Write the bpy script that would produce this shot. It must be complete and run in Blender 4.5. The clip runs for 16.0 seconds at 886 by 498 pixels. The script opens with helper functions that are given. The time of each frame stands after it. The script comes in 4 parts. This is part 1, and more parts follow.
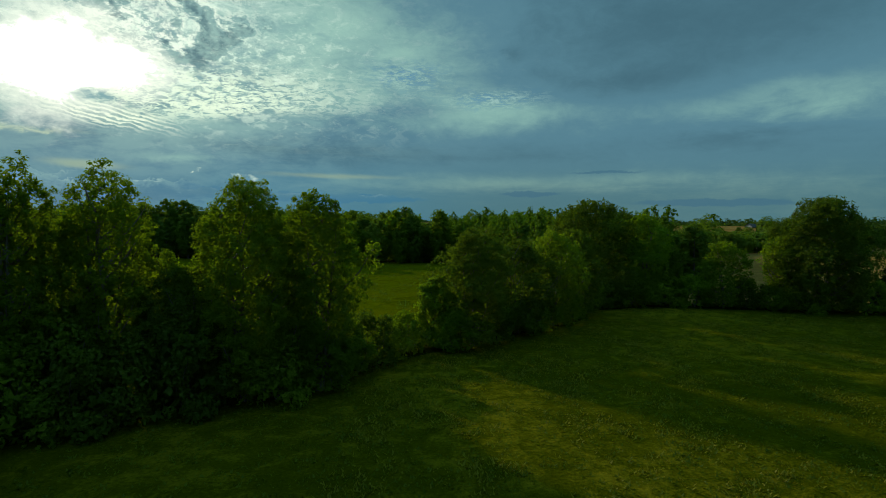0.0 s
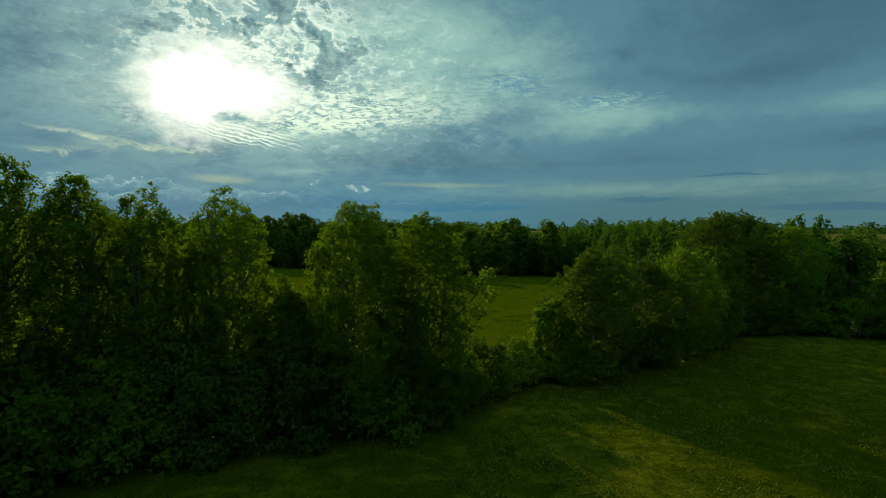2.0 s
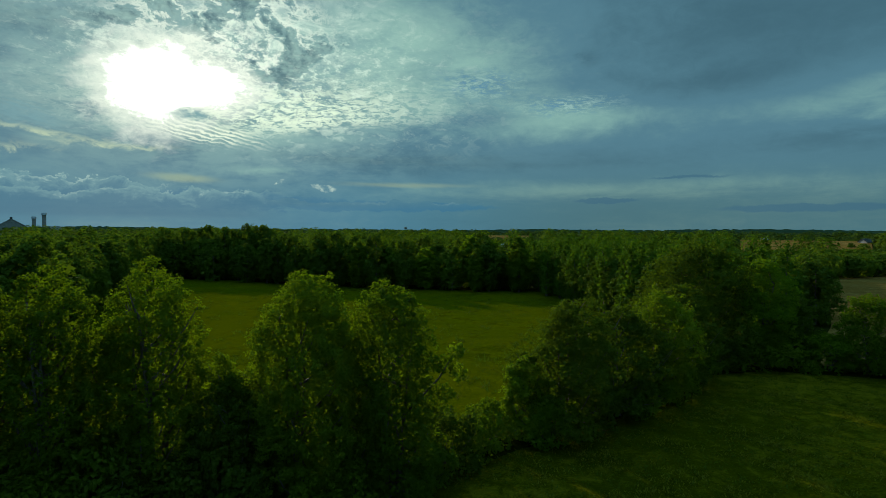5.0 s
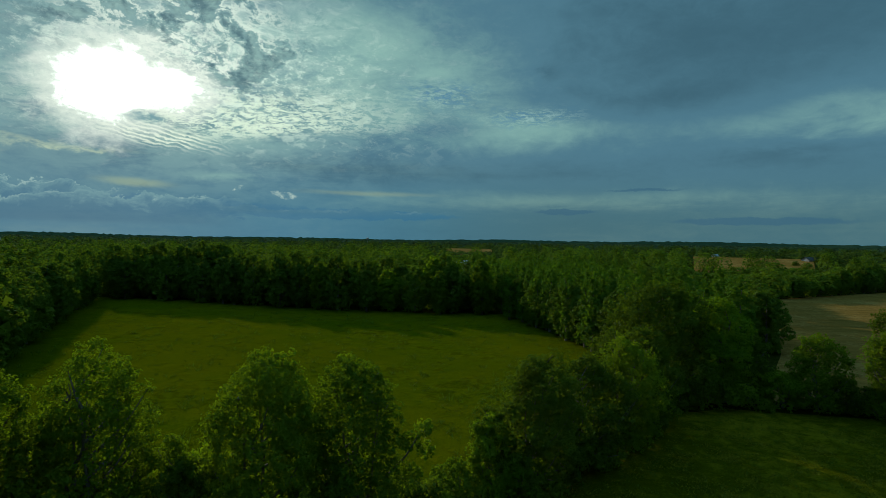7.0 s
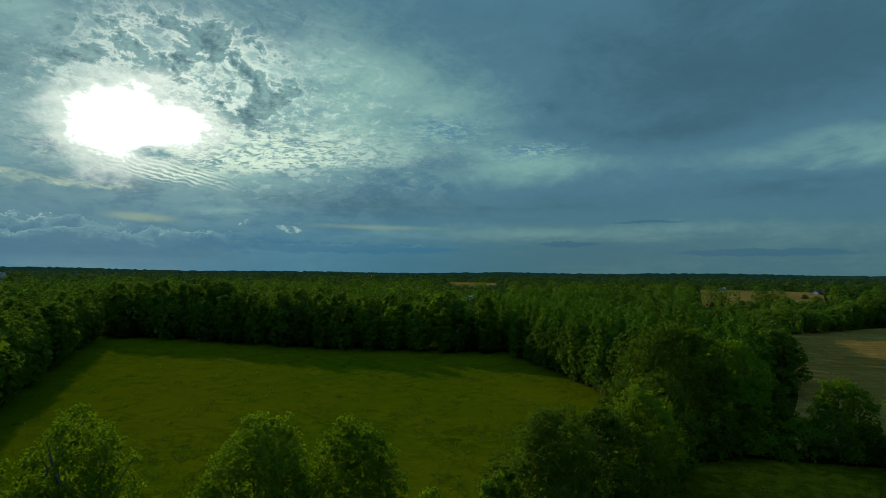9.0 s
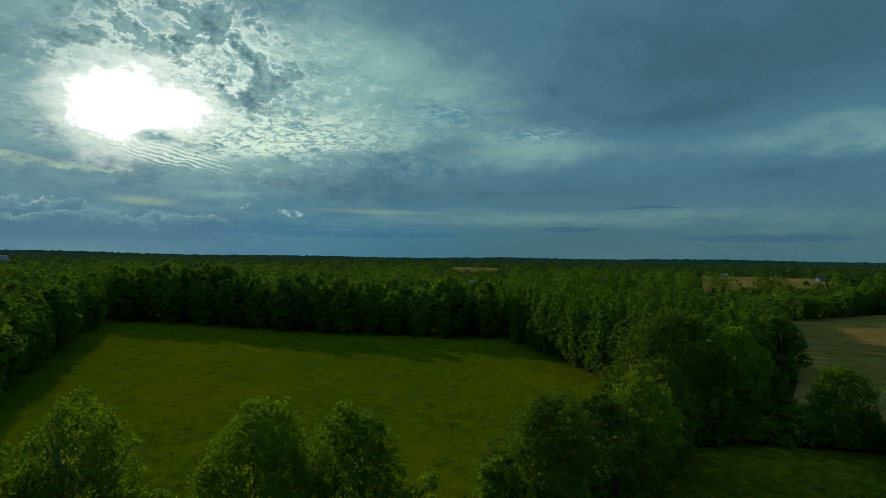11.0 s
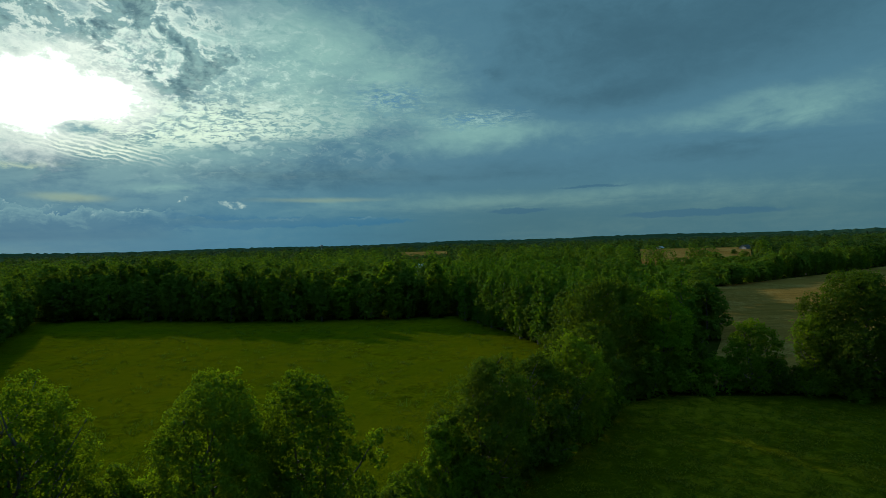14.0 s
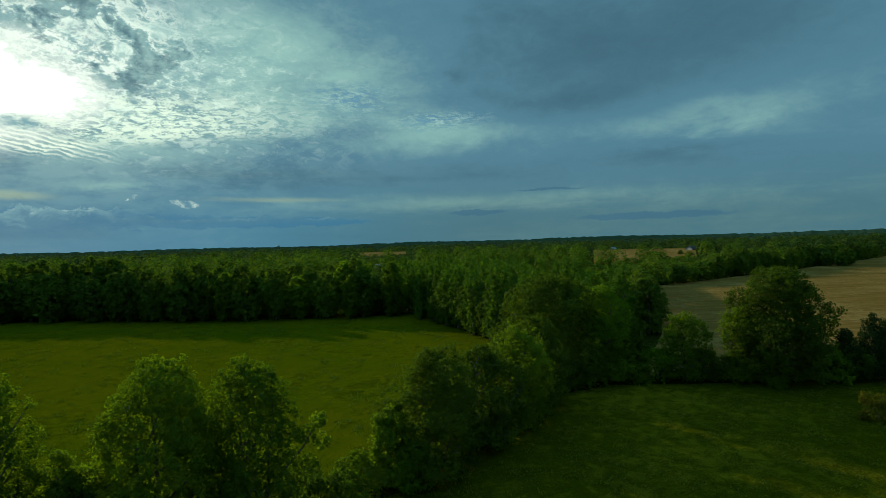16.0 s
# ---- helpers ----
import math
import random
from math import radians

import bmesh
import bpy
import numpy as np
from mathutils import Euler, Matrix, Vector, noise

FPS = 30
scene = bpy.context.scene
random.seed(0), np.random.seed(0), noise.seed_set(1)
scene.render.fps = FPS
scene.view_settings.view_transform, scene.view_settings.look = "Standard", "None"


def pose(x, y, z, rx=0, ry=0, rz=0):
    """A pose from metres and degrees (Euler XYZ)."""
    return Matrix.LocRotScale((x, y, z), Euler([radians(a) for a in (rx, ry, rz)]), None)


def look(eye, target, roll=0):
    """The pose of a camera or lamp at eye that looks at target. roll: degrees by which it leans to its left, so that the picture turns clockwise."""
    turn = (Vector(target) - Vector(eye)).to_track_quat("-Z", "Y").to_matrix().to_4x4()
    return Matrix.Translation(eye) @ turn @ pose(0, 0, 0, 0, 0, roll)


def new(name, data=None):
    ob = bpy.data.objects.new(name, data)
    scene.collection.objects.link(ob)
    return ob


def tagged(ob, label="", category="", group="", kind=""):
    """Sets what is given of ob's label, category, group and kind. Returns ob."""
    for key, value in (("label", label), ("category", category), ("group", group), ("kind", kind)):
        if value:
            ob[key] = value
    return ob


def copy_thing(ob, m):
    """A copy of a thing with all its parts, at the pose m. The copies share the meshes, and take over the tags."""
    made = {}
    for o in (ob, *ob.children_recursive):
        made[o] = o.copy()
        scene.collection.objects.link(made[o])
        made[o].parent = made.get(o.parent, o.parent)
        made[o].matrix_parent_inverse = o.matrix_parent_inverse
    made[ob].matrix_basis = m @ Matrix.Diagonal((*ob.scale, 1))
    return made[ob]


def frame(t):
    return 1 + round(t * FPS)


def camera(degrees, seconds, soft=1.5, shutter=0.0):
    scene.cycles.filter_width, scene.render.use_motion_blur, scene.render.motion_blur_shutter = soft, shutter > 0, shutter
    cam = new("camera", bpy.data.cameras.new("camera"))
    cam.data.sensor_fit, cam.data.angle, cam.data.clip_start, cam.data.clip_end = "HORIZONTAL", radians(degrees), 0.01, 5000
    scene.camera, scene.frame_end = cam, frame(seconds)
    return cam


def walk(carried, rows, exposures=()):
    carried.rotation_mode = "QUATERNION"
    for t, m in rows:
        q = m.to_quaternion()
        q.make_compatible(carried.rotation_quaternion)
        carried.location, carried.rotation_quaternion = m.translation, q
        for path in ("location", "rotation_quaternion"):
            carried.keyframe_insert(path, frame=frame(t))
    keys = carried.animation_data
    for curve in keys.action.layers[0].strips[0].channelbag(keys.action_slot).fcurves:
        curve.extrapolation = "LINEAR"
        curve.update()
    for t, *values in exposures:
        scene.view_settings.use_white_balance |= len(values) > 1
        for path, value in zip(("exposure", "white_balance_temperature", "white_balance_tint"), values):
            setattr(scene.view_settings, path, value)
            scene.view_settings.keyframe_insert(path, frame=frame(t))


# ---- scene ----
cam = camera(80.0, 16.0, soft=0.75)
walk(cam, [
    (0, pose(0.00, 0.00, 9.00, 87.19, -0.53, 0.06)),
    (0.3, pose(-0.16, 0.43, 9.03, 87.08, -0.72, 4.86)),
    (0.5, pose(-0.24, 0.69, 9.07, 87.05, -0.85, 5.59)),
    (1, pose(-0.35, 1.22, 9.25, 87.64, -0.87, 6.38)),
    (1.5, pose(-0.59, 1.62, 9.51, 88.08, 1.30, 8.75)),
    (2, pose(-0.73, 2.12, 9.81, 87.95, -0.23, 11.42)),
    (2.5, pose(-0.87, 2.63, 10.18, 87.87, -0.54, 12.91)),
    (3, pose(-1.02, 3.15, 10.62, 88.03, -0.64, 14.55)),
    (3.5, pose(-1.15, 3.56, 11.13, 87.85, -0.60, 16.43)),
    (4, pose(-1.26, 4.13, 11.63, 87.77, -0.53, 17.15)),
    (4.5, pose(-1.16, 4.67, 12.24, 87.91, -0.55, 11.74)),
    (4.7, pose(-1.13, 4.86, 12.51, 87.88, -0.31, 9.78)),
    (6.8, pose(-1.55, 5.59, 15.40, 89.15, -0.98, 3.81)),
    (7, pose(-1.56, 5.76, 15.64, 89.04, -0.91, 3.75)),
    (7.5, pose(-1.64, 6.23, 16.02, 89.64, -0.77, 3.88)),
    (8, pose(-1.70, 6.58, 16.24, 90.40, -0.73, 4.03)),
    (8.5, pose(-1.69, 6.75, 16.40, 92.07, -0.53, 4.15)),
    (8.7, pose(-1.72, 6.80, 16.45, 92.60, -0.55, 4.18)),
    (10.8, pose(-1.61, 6.93, 16.66, 91.59, -0.91, 4.30)),
    (11, pose(-1.64, 6.98, 16.57, 90.95, -0.83, 4.39)),
    (11.5, pose(-1.65, 6.87, 16.49, 90.21, -1.23, 4.34)),
    (12, pose(-1.61, 6.73, 16.41, 89.85, -1.44, 4.36)),
    (12.5, pose(-1.56, 6.53, 16.29, 89.74, -1.26, 4.48)),
    (13, pose(-1.44, 6.26, 16.17, 89.93, -1.36, 3.86)),
    (13.5, pose(-1.09, 5.67, 16.11, 90.04, -1.40, 1.19)),
    (13.7, pose(-1.04, 5.50, 16.06, 89.95, -1.15, 0.25)),
    (14, pose(-0.96, 5.26, 15.96, 89.30, 1.69, -1.04)),
    (14.5, pose(-0.72, 4.87, 15.83, 89.26, 2.38, -2.11)),
    (15, pose(-0.52, 4.51, 15.74, 89.32, 1.43, -3.28)),
    (15.5, pose(-0.32, 4.19, 15.61, 89.41, 0.79, -4.20)),
    (16, pose(-0.11, 3.74, 15.52, 89.30, 1.51, -5.38)),
], exposures=((0, 0.14, 6850, 10), (2.5, 0.17, 6850, 10), (4.5, 0.09, 6800, 10), (7, -0.08, 6520, 10), (12.5, -0.14, 6420, 10), (14, 0.0, 6450, 10), (16, 0.13, 6520, 10)))

# ---- world: thin bright overcast with broken clouds round a low sun ----
SUN_AZ, SUN_EL = 38.0, 18.5          # degrees to the left of +y, degrees up


class Sock:
    """A node socket with arithmetic."""
    def __init__(self, tree, out):
        self.tree, self.out = tree, out

    def op(self, kind, *others):
        node = self.tree.nodes.new("ShaderNodeMath")
        node.operation = kind
        for i, v in enumerate((self, *others)):
            if isinstance(v, Sock):
                self.tree.links.new(v.out, node.inputs[i])
            else:
                node.inputs[i].default_value = v
        return Sock(self.tree, node.outputs[0])

    def __add__(self, o): return self.op("ADD", o)
    def __radd__(self, o): return self.op("ADD", o)
    def __sub__(self, o): return self.op("SUBTRACT", o)
    def __rsub__(self, o): return (self * -1.0) + o
    def __mul__(self, o): return self.op("MULTIPLY", o)
    def __rmul__(self, o): return self.op("MULTIPLY", o)
    def __truediv__(self, o): return self.op("DIVIDE", o)

    def ramp(self, a, b, lo=0.0, hi=1.0):
        node = self.tree.nodes.new("ShaderNodeMapRange")
        node.interpolation_type = "SMOOTHSTEP"
        self.tree.links.new(self.out, node.inputs[0])
        for i, v in enumerate((a, b, lo, hi)):
            node.inputs[i + 1].default_value = v
        return Sock(self.tree, node.outputs[0])


def grain(tree, vec, scale, detail=6.0, rough=0.55, stretch=(1, 1, 1), shift=(0, 0, 0), warp=0.0):
    mp = tree.nodes.new("ShaderNodeMapping")
    mp.inputs["Scale"].default_value, mp.inputs["Location"].default_value = stretch, shift
    tree.links.new(vec, mp.inputs[0])
    node = tree.nodes.new("ShaderNodeTexNoise")
    tree.links.new(mp.outputs[0], node.inputs["Vector"])
    node.inputs["Scale"].default_value, node.inputs["Detail"].default_value = scale, detail
    node.inputs["Roughness"].default_value, node.inputs["Distortion"].default_value = rough, warp
    return Sock(tree, node.outputs[0])


def blend(tree, f, a, b):
    """Colour a to b by f; a and b are sockets or linear colours."""
    node = tree.nodes.new("ShaderNodeMix")
    node.data_type, node.clamp_factor = "RGBA", True
    if isinstance(f, Sock):
        tree.links.new(f.out, node.inputs[0])
    else:
        node.inputs[0].default_value = f
    for i, v in ((6, a), (7, b)):
        if isinstance(v, tuple):
            node.inputs[i].default_value = (*v, 1.0)
        else:
            tree.links.new(v, node.inputs[i])
    return node.outputs[2]


def lin(r, g, b):
    return tuple((c / 255 / 12.92 if c / 255 <= 0.04045 else ((c / 255 + 0.055) / 1.055) ** 2.4) for c in (r, g, b))


def build_sky():
    world = bpy.data.worlds.new("sky")
    scene.world = world
    world.use_nodes = True
    tr = world.node_tree
    tr.nodes.clear()
    co = tr.nodes.new("ShaderNodeTexCoord")
    way = co.outputs["Generated"]
    sep = tr.nodes.new("ShaderNodeSeparateXYZ")
    tr.links.new(way, sep.inputs[0])
    x, y, z = (Sock(tr, o) for o in sep.outputs)
    a = (x * -1.0).op("ARCTAN2", y) * (180 / math.pi)      # degrees left of +y
    e = z.op("ARCSINE") * (180 / math.pi)                  # degrees up
    up = z.op("MAXIMUM", 0.0) + 0.10
    com = tr.nodes.new("ShaderNodeCombineXYZ")             # the layer of cloud seen from below
    tr.links.new((x / up).out, com.inputs[0])
    tr.links.new((y / up).out, com.inputs[1])
    flat = com.outputs[0]
    ang = tr.nodes.new("ShaderNodeCombineXYZ")             # degrees across and up, for banks seen from the side
    tr.links.new(a.out, ang.inputs[0])
    tr.links.new(e.out, ang.inputs[1])
    side = ang.outputs[0]

    soft = grain(tr, flat, 0.9, 5, 0.5) - 0.5
    soft2 = grain(tr, flat, 2.2, 6, 0.55, shift=(4, 9, 2), warp=0.4) - 0.5
    mottle = grain(tr, side, 0.10, 7, 0.58, stretch=(0.75, 1.5, 1), shift=(3, 1, 0), warp=0.6) - 0.5
    streak = grain(tr, side, 0.10, 8, 0.62, stretch=(0.45, 3.4, 1), warp=0.6) - 0.5
    fine = grain(tr, side, 0.55, 10, 0.68, stretch=(0.8, 1.5, 1), warp=0.7) - 0.5
    puff = grain(tr, side, 0.50, 12, 0.64, stretch=(0.9, 1.2, 1), shift=(13, 5, 0), warp=0.5) - 0.5
    big = grain(tr, side, 0.16, 10, 0.6, stretch=(0.9, 1.3, 1), shift=(7, 2, 0), warp=0.4) - 0.5
    n0 = grain(tr, side, 0.40, 5, 0.55, stretch=(0.9, 1.2, 1), shift=(13, 5, 0), warp=0.5)
    n1 = grain(tr, side, 0.40, 5, 0.55, stretch=(0.9, 1.2, 1), shift=(13.5, 4.6, 0), warp=0.5)
    relief = (n0 - n1) * 5.0                                # cloud edges lit from the sun's side
    wa, we = a + soft2 * 7.0 + mottle * 9.0 + fine * 1.5, e + mottle * 4.5 + streak * 1.0
    tuft = grain(tr, side, 0.85, 9, 0.66, stretch=(0.7, 1.35, 1), shift=(9, 4, 0), warp=0.5) - 0.5
    brush = grain(tr, side, 0.30, 9, 0.64, stretch=(0.55, 1.6, 1), shift=(2, 11, 0), warp=0.9) - 0.5

    def bank(a0, e0, sa, se, tilt=0.0, aa=None, ee=None):
        aa, ee = aa or wa, ee or we
        u = (aa - a0) * (1 / sa)
        v = (ee - e0 - (aa - a0) * tilt) * (1 / se)
        return (u * u + v * v).op("MULTIPLY", -1.0).op("EXPONENT")

    lively = a.ramp(51.0, 40.0, 0.1, 1.0) * e.ramp(6.5, 10.0, 0.2, 1.0)      # crinkled between the sun and the clear gaps, calm elsewhere
    lowly = (e * -1.0).ramp(-13.0, -6.0)
    t = 0.44 + soft * 0.16 + mottle * a.ramp(-12.0, 14.0, 0.34, 0.55) + streak * lowly * 0.50 + fine * 0.20 + tuft * a.ramp(-8.0, 12.0, 0.05, 0.22) * lively
    t = t - bank(-24, 18.5, 20, 5.2) * 0.30 - bank(-19, 13.9, 9, 1.7) * 0.20 - bank(-30, 26, 28, 7) * 0.20
    t = t + bank(10, 18.0, 16, 6.5, tilt=0.12) * 0.36 + bank(-4, 11.6, 15, 1.7) * 0.24 + bank(-33, 11.8, 11, 1.6, tilt=-0.08) * 0.24
    t = t - bank(-29, 8.4, 8, 1.1) * 0.24 - bank(4, 7.4, 28, 1.5, ee=e + streak * 0.8) * 0.22 - bank(3.5, 11.6, 4, 1.0) * 0.28 - bank(-7.5, 17.0, 1.4, 0.8) * 0.18
    t = t + bank(-10, 4.3, 24, 0.9, ee=e + streak * 2.4) * 0.24 + bank(27, 6.0, 4, 0.55) * 0.30
    t = t - bank(50, 13.5, 8, 4.0) * 0.16 - bank(46, 17.2, 8, 1.3) * 0.20 + bank(52, 21, 14, 3.0) * 0.20

    cold = (e * -1.0).ramp(-9.0, -1.0)                      # bluer towards the horizon
    west = a.ramp(-12.0, 22.0)                              # and greyer away from the sun
    dark = blend(tr, cold, lin(65, 102, 121), blend(tr, west, lin(62, 98, 112), lin(46, 102, 132)))
    mid = blend(tr, cold, lin(82, 124, 145), blend(tr, west, lin(72, 112, 126), lin(64, 122, 150)))
    pale = blend(tr, cold, lin(142, 184, 178), blend(tr, west, lin(112, 142, 140), lin(114, 154, 160)))
    col = blend(tr, t.ramp(0.0, 0.42), dark, mid)
    col = blend(tr, t.ramp(0.40, 0.95), col, pale)

    # low heaped clouds far off, with thin lit tops
    base = bank(30, 2.9, 15, 0.9, aa=a, ee=e + puff * 2.6) + bank(12, 2.5, 10, 0.42, aa=a, ee=e + puff * 1.2)
    col = blend(tr, base.ramp(0.3, 0.6) * 0.75, col, lin(48, 110, 146))
    def heap(col, a0, a1, top, rise, bottom, seed, lit, pale=lin(106, 150, 164)):
        """A row of heaped clouds with a knobbly top: lit rims, blue-grey bodies."""
        n = grain(tr, side, 0.46, 11, 0.66, stretch=(0.9, 1.2, 1), shift=(seed, seed * 0.7, 0), warp=0.5) - 0.5
        m = (e * -1.0) + (n * (rise * 5.0) + top)
        across = a.ramp(a0 - 2.5, a0 + 3.0) * a.ramp(a1 + 3.0, a1 - 3.0)
        inside_it = m.ramp(0.0, 0.10) * across * e.ramp(bottom - 0.15, bottom + 0.5)
        col = blend(tr, inside_it * 0.72, col, blend(tr, (m + fine * 0.9 + tuft * 0.6).ramp(0.0, 1.1), pale, lin(56, 112, 142)))
        rim = inside_it * m.ramp(0.40, 0.05) * (0.5 + tuft * 2.6 + fine).ramp(0.42, 0.85)
        return blend(tr, rim * lit, col, lin(178, 204, 202))

    col = heap(col, 36.0, 62.0, 4.5, 1.0, 1.2, 3.0, 0.65)
    col = heap(col, 26.0, 52.0, 3.7, 0.9, 1.0, 8.0, 0.42)
    col = heap(col, 4.0, 27.0, 3.1, 0.34, 2.3, 14.0, 0.10, lin(66, 118, 144))
    small = bank(20.4, 4.35, 1.2, 0.30, aa=a + puff * 4.0, ee=e + puff * 2.2) + bank(25.0, 4.9, 0.7, 0.20, tilt=-0.35, aa=a + puff * 1.5, ee=e + puff * 1.2) * 0.9
    col = blend(tr, small.ramp(0.35, 0.85) * (relief + fine * 2.0).ramp(-0.9, 0.5) * 0.9, col, lin(206, 224, 214))
    thin = bank(-9.2, 3.15, 3.4, 0.30, aa=a, ee=e + fine * 1.0) + bank(-27, 2.2, 8, 0.40, aa=a, ee=e + fine * 0.9) + bank(-17, 5.4, 5, 0.2, aa=a, ee=e + fine * 0.8) * 0.7
    col = blend(tr, thin.ramp(0.3, 0.6) * 0.7, col, lin(60, 102, 128))
    glowing = bank(34, 5.0, 3.2, 0.45, tilt=0.04, aa=a, ee=e + fine * 0.5) + bank(56, 5.6, 5, 0.9, aa=a, ee=e + fine) + bank(12, 4.8, 8, 0.32, aa=a, ee=e + streak * 1.2) * 0.7
    col = blend(tr, glowing.ramp(0.1, 1.0) * 0.55, col, lin(158, 172, 140))

    # the light that comes through round the sun
    ga, ge = a - 36.0, e - 13.3
    broad = ((ga + 6.0) * (ga + 6.0) * (1 / 19.0 ** 2) + (ge - 1.5) * (ge - 1.5) * (1 / 7.5 ** 2)).op("MULTIPLY", -1.0).op("EXPONENT")
    col = blend(tr, broad * (0.5 + soft2 * 1.0 + mottle * 1.5 + fine * 0.8 + brush * 1.2).ramp(0.05, 0.75) * 0.85, col, lin(168, 206, 198))
    col = blend(tr, (broad * 1.5).op("MINIMUM", 1.0) * (brush + tuft * 0.7).ramp(0.0, 0.20) * lively * 0.62, col, lin(112, 152, 164))
    col = blend(tr, broad * (brush * 0.7 + tuft).ramp(-0.04, -0.20) * lively * 0.75, col, lin(214, 238, 226))
    # rippled altocumulus, crinkled and white towards the sun
    rip = grain(tr, flat, 9.0, 12, 0.74, stretch=(1.0, 1.6, 1), warp=1.2)
    rip2 = grain(tr, side, 1.5, 12, 0.74, stretch=(0.6, 1.5, 1), warp=0.8)
    both = rip * 0.45 + rip2 * 0.55 + mottle * 0.16
    brink = (e - a.ramp(14.0, 34.0, 10.6, 8.3) + fine * 1.6).ramp(-0.2, 1.0)
    rmask = bank(26, 12.2, 12, 2.6, aa=a + mottle * 8.0, ee=e) * brink
    col = blend(tr, (rmask * 1.3).op("MINIMUM", 1.0) * both.ramp(0.46, 0.525), col, lin(230, 246, 226))
    col = blend(tr, rmask * both.ramp(0.49, 0.44) * 0.6, col, lin(118, 158, 162))
    blue = bank(3.8, 15.2, 3.6, 1.2, aa=a + mottle * 9.0, ee=e + fine * 2.0) + bank(-5, 13.0, 4.0, 0.8, aa=a + mottle * 9.0, ee=e + fine * 2.0)
    col = blend(tr, blue * both.ramp(0.52, 0.44) * 0.7, col, lin(78, 130, 170))
    col = blend(tr, blue * both.ramp(0.50, 0.58) * 0.6, col, lin(164, 200, 200))
    # ragged grey clumps before the brightness, white between them
    knobs = grain(tr, side, 0.46, 14, 0.67, stretch=(0.8, 1.1, 1), shift=(2, 6, 0), warp=0.4) - 0.5
    knobs2 = grain(tr, side, 0.46, 5, 0.6, stretch=(0.8, 1.1, 1), shift=(2.25, 5.8, 0), warp=0.4) - 0.5
    q = dict(aa=a + big * 5.0 + fine * 1.5, ee=e + big * 3.0 + fine * 1.2)
    clump = bank(23.2, 17.0, 2.3, 1.7, **q) * 1.2 + bank(26.0, 15.3, 1.8, 1.0, **q) * 0.9 + bank(26.0, 20.2, 2.2, 1.4, **q) + bank(28.6, 22.0, 3.0, 1.2, **q) + bank(21.0, 18.6, 1.3, 1.0, **q) * 0.8
    clump = clump + bank(31.7, 18.6, 2.4, 1.5, **q) * 1.1 + bank(35.4, 20.5, 1.4, 0.9, **q) * 0.9 + bank(38.8, 19.0, 1.5, 0.8, **q) * 0.9 + bank(42.0, 18.2, 2.4, 1.0, **q) + bank(41.0, 21.0, 2.0, 0.8, **q) * 0.6
    clump = clump + bank(45.0, 16.3, 4.0, 0.9, **q) + bank(37.5, 23.5, 6.0, 1.0, **q) * 0.6 + bank(23.5, 24.5, 4.0, 1.2, **q) * 0.8 + bank(30.0, 15.9, 1.6, 0.6, **q) * 0.6
    zone = bank(30, 19.6, 11.5, 5.2, aa=a + big * 6.0, ee=e)
    inzone = zone.ramp(0.10, 0.5)
    field = clump * 0.95 + knobs * 4.0 + puff * 1.6 + big * 0.6 + tuft * 1.3
    col = blend(tr, zone * field.ramp(0.60, 0.10) * (0.55 - brush * 1.6).ramp(0.25, 0.85) * 0.9, col, lin(222, 244, 234))
    shine = (knobs2 - knobs) * 3.0
    body = blend(tr, (shine + relief * 0.6 + tuft * 2.2 + fine * 1.2).ramp(-0.7, 0.9), lin(74, 110, 124), lin(150, 184, 182))
    col = blend(tr, field.ramp(0.10, 0.55) * inzone * 0.65, col, lin(136, 172, 174))
    col = blend(tr, field.ramp(0.42, 0.95) * inzone * 0.88, col, body)
    col = blend(tr, field.ramp(-0.1, 0.2) * field.ramp(0.50, 0.26) * zone.ramp(0.25, 0.7) * shine.ramp(-0.8, 0.4) * 0.75, col, lin(240, 250, 238))
    lace = grain(tr, side, 1.25, 13, 0.76, stretch=(0.8, 1.3, 1), shift=(5, 5, 0), warp=0.5)
    lacy = bank(30, 16.0, 6.5, 3.4, aa=a + big * 8.0, ee=e + big * 4.0)
    col = blend(tr, lacy.ramp(0.1, 0.8) * field.ramp(0.80, 0.40) * lace.ramp(0.47, 0.57) * 0.9, col, lin(244, 252, 242))
    col = blend(tr, lacy.ramp(0.1, 0.8) * field.ramp(0.80, 0.40) * lace.ramp(0.50, 0.42) * 0.8, col, lin(136, 172, 174))
    veil = bank(49, 15.6, 7.0, 1.5, aa=a, ee=e + mottle * 3.0 + fine) + bank(44.5, 12.0, 3.0, 1.2, aa=a, ee=e + fine)
    col = blend(tr, veil.ramp(0.1, 1.0) * (0.5 + streak * 2.0 + fine).ramp(0.2, 0.8) * 0.5, col, lin(112, 150, 158))
    crisp = grain(tr, side, 2.1, 11, 0.74, stretch=(0.75, 1.4, 1), shift=(6, 3, 0), warp=0.7) - 0.5
    crimp = bank(27, 15.5, 13, 4.6, aa=a + big * 8.0, ee=e + big * 4.0) * field.ramp(1.0, 0.45, 0.25, 1.0)
    col = blend(tr, crimp * (crisp + tuft * 0.8).ramp(0.03, 0.16) * 0.8, col, lin(118, 156, 166))
    col = blend(tr, crimp * (crisp + tuft * 0.8).ramp(-0.03, -0.15) * 0.8, col, lin(228, 246, 234))
    knob = bank(36.2, 16.6, 1.9, 0.9, tilt=-0.4, aa=a + puff * 4.0, ee=e + puff * 3.0)
    col = blend(tr, knob.ramp(0.25, 0.7) * (0.5 + knobs * 2.5).ramp(0.2, 0.6), col, lin(246, 252, 244))
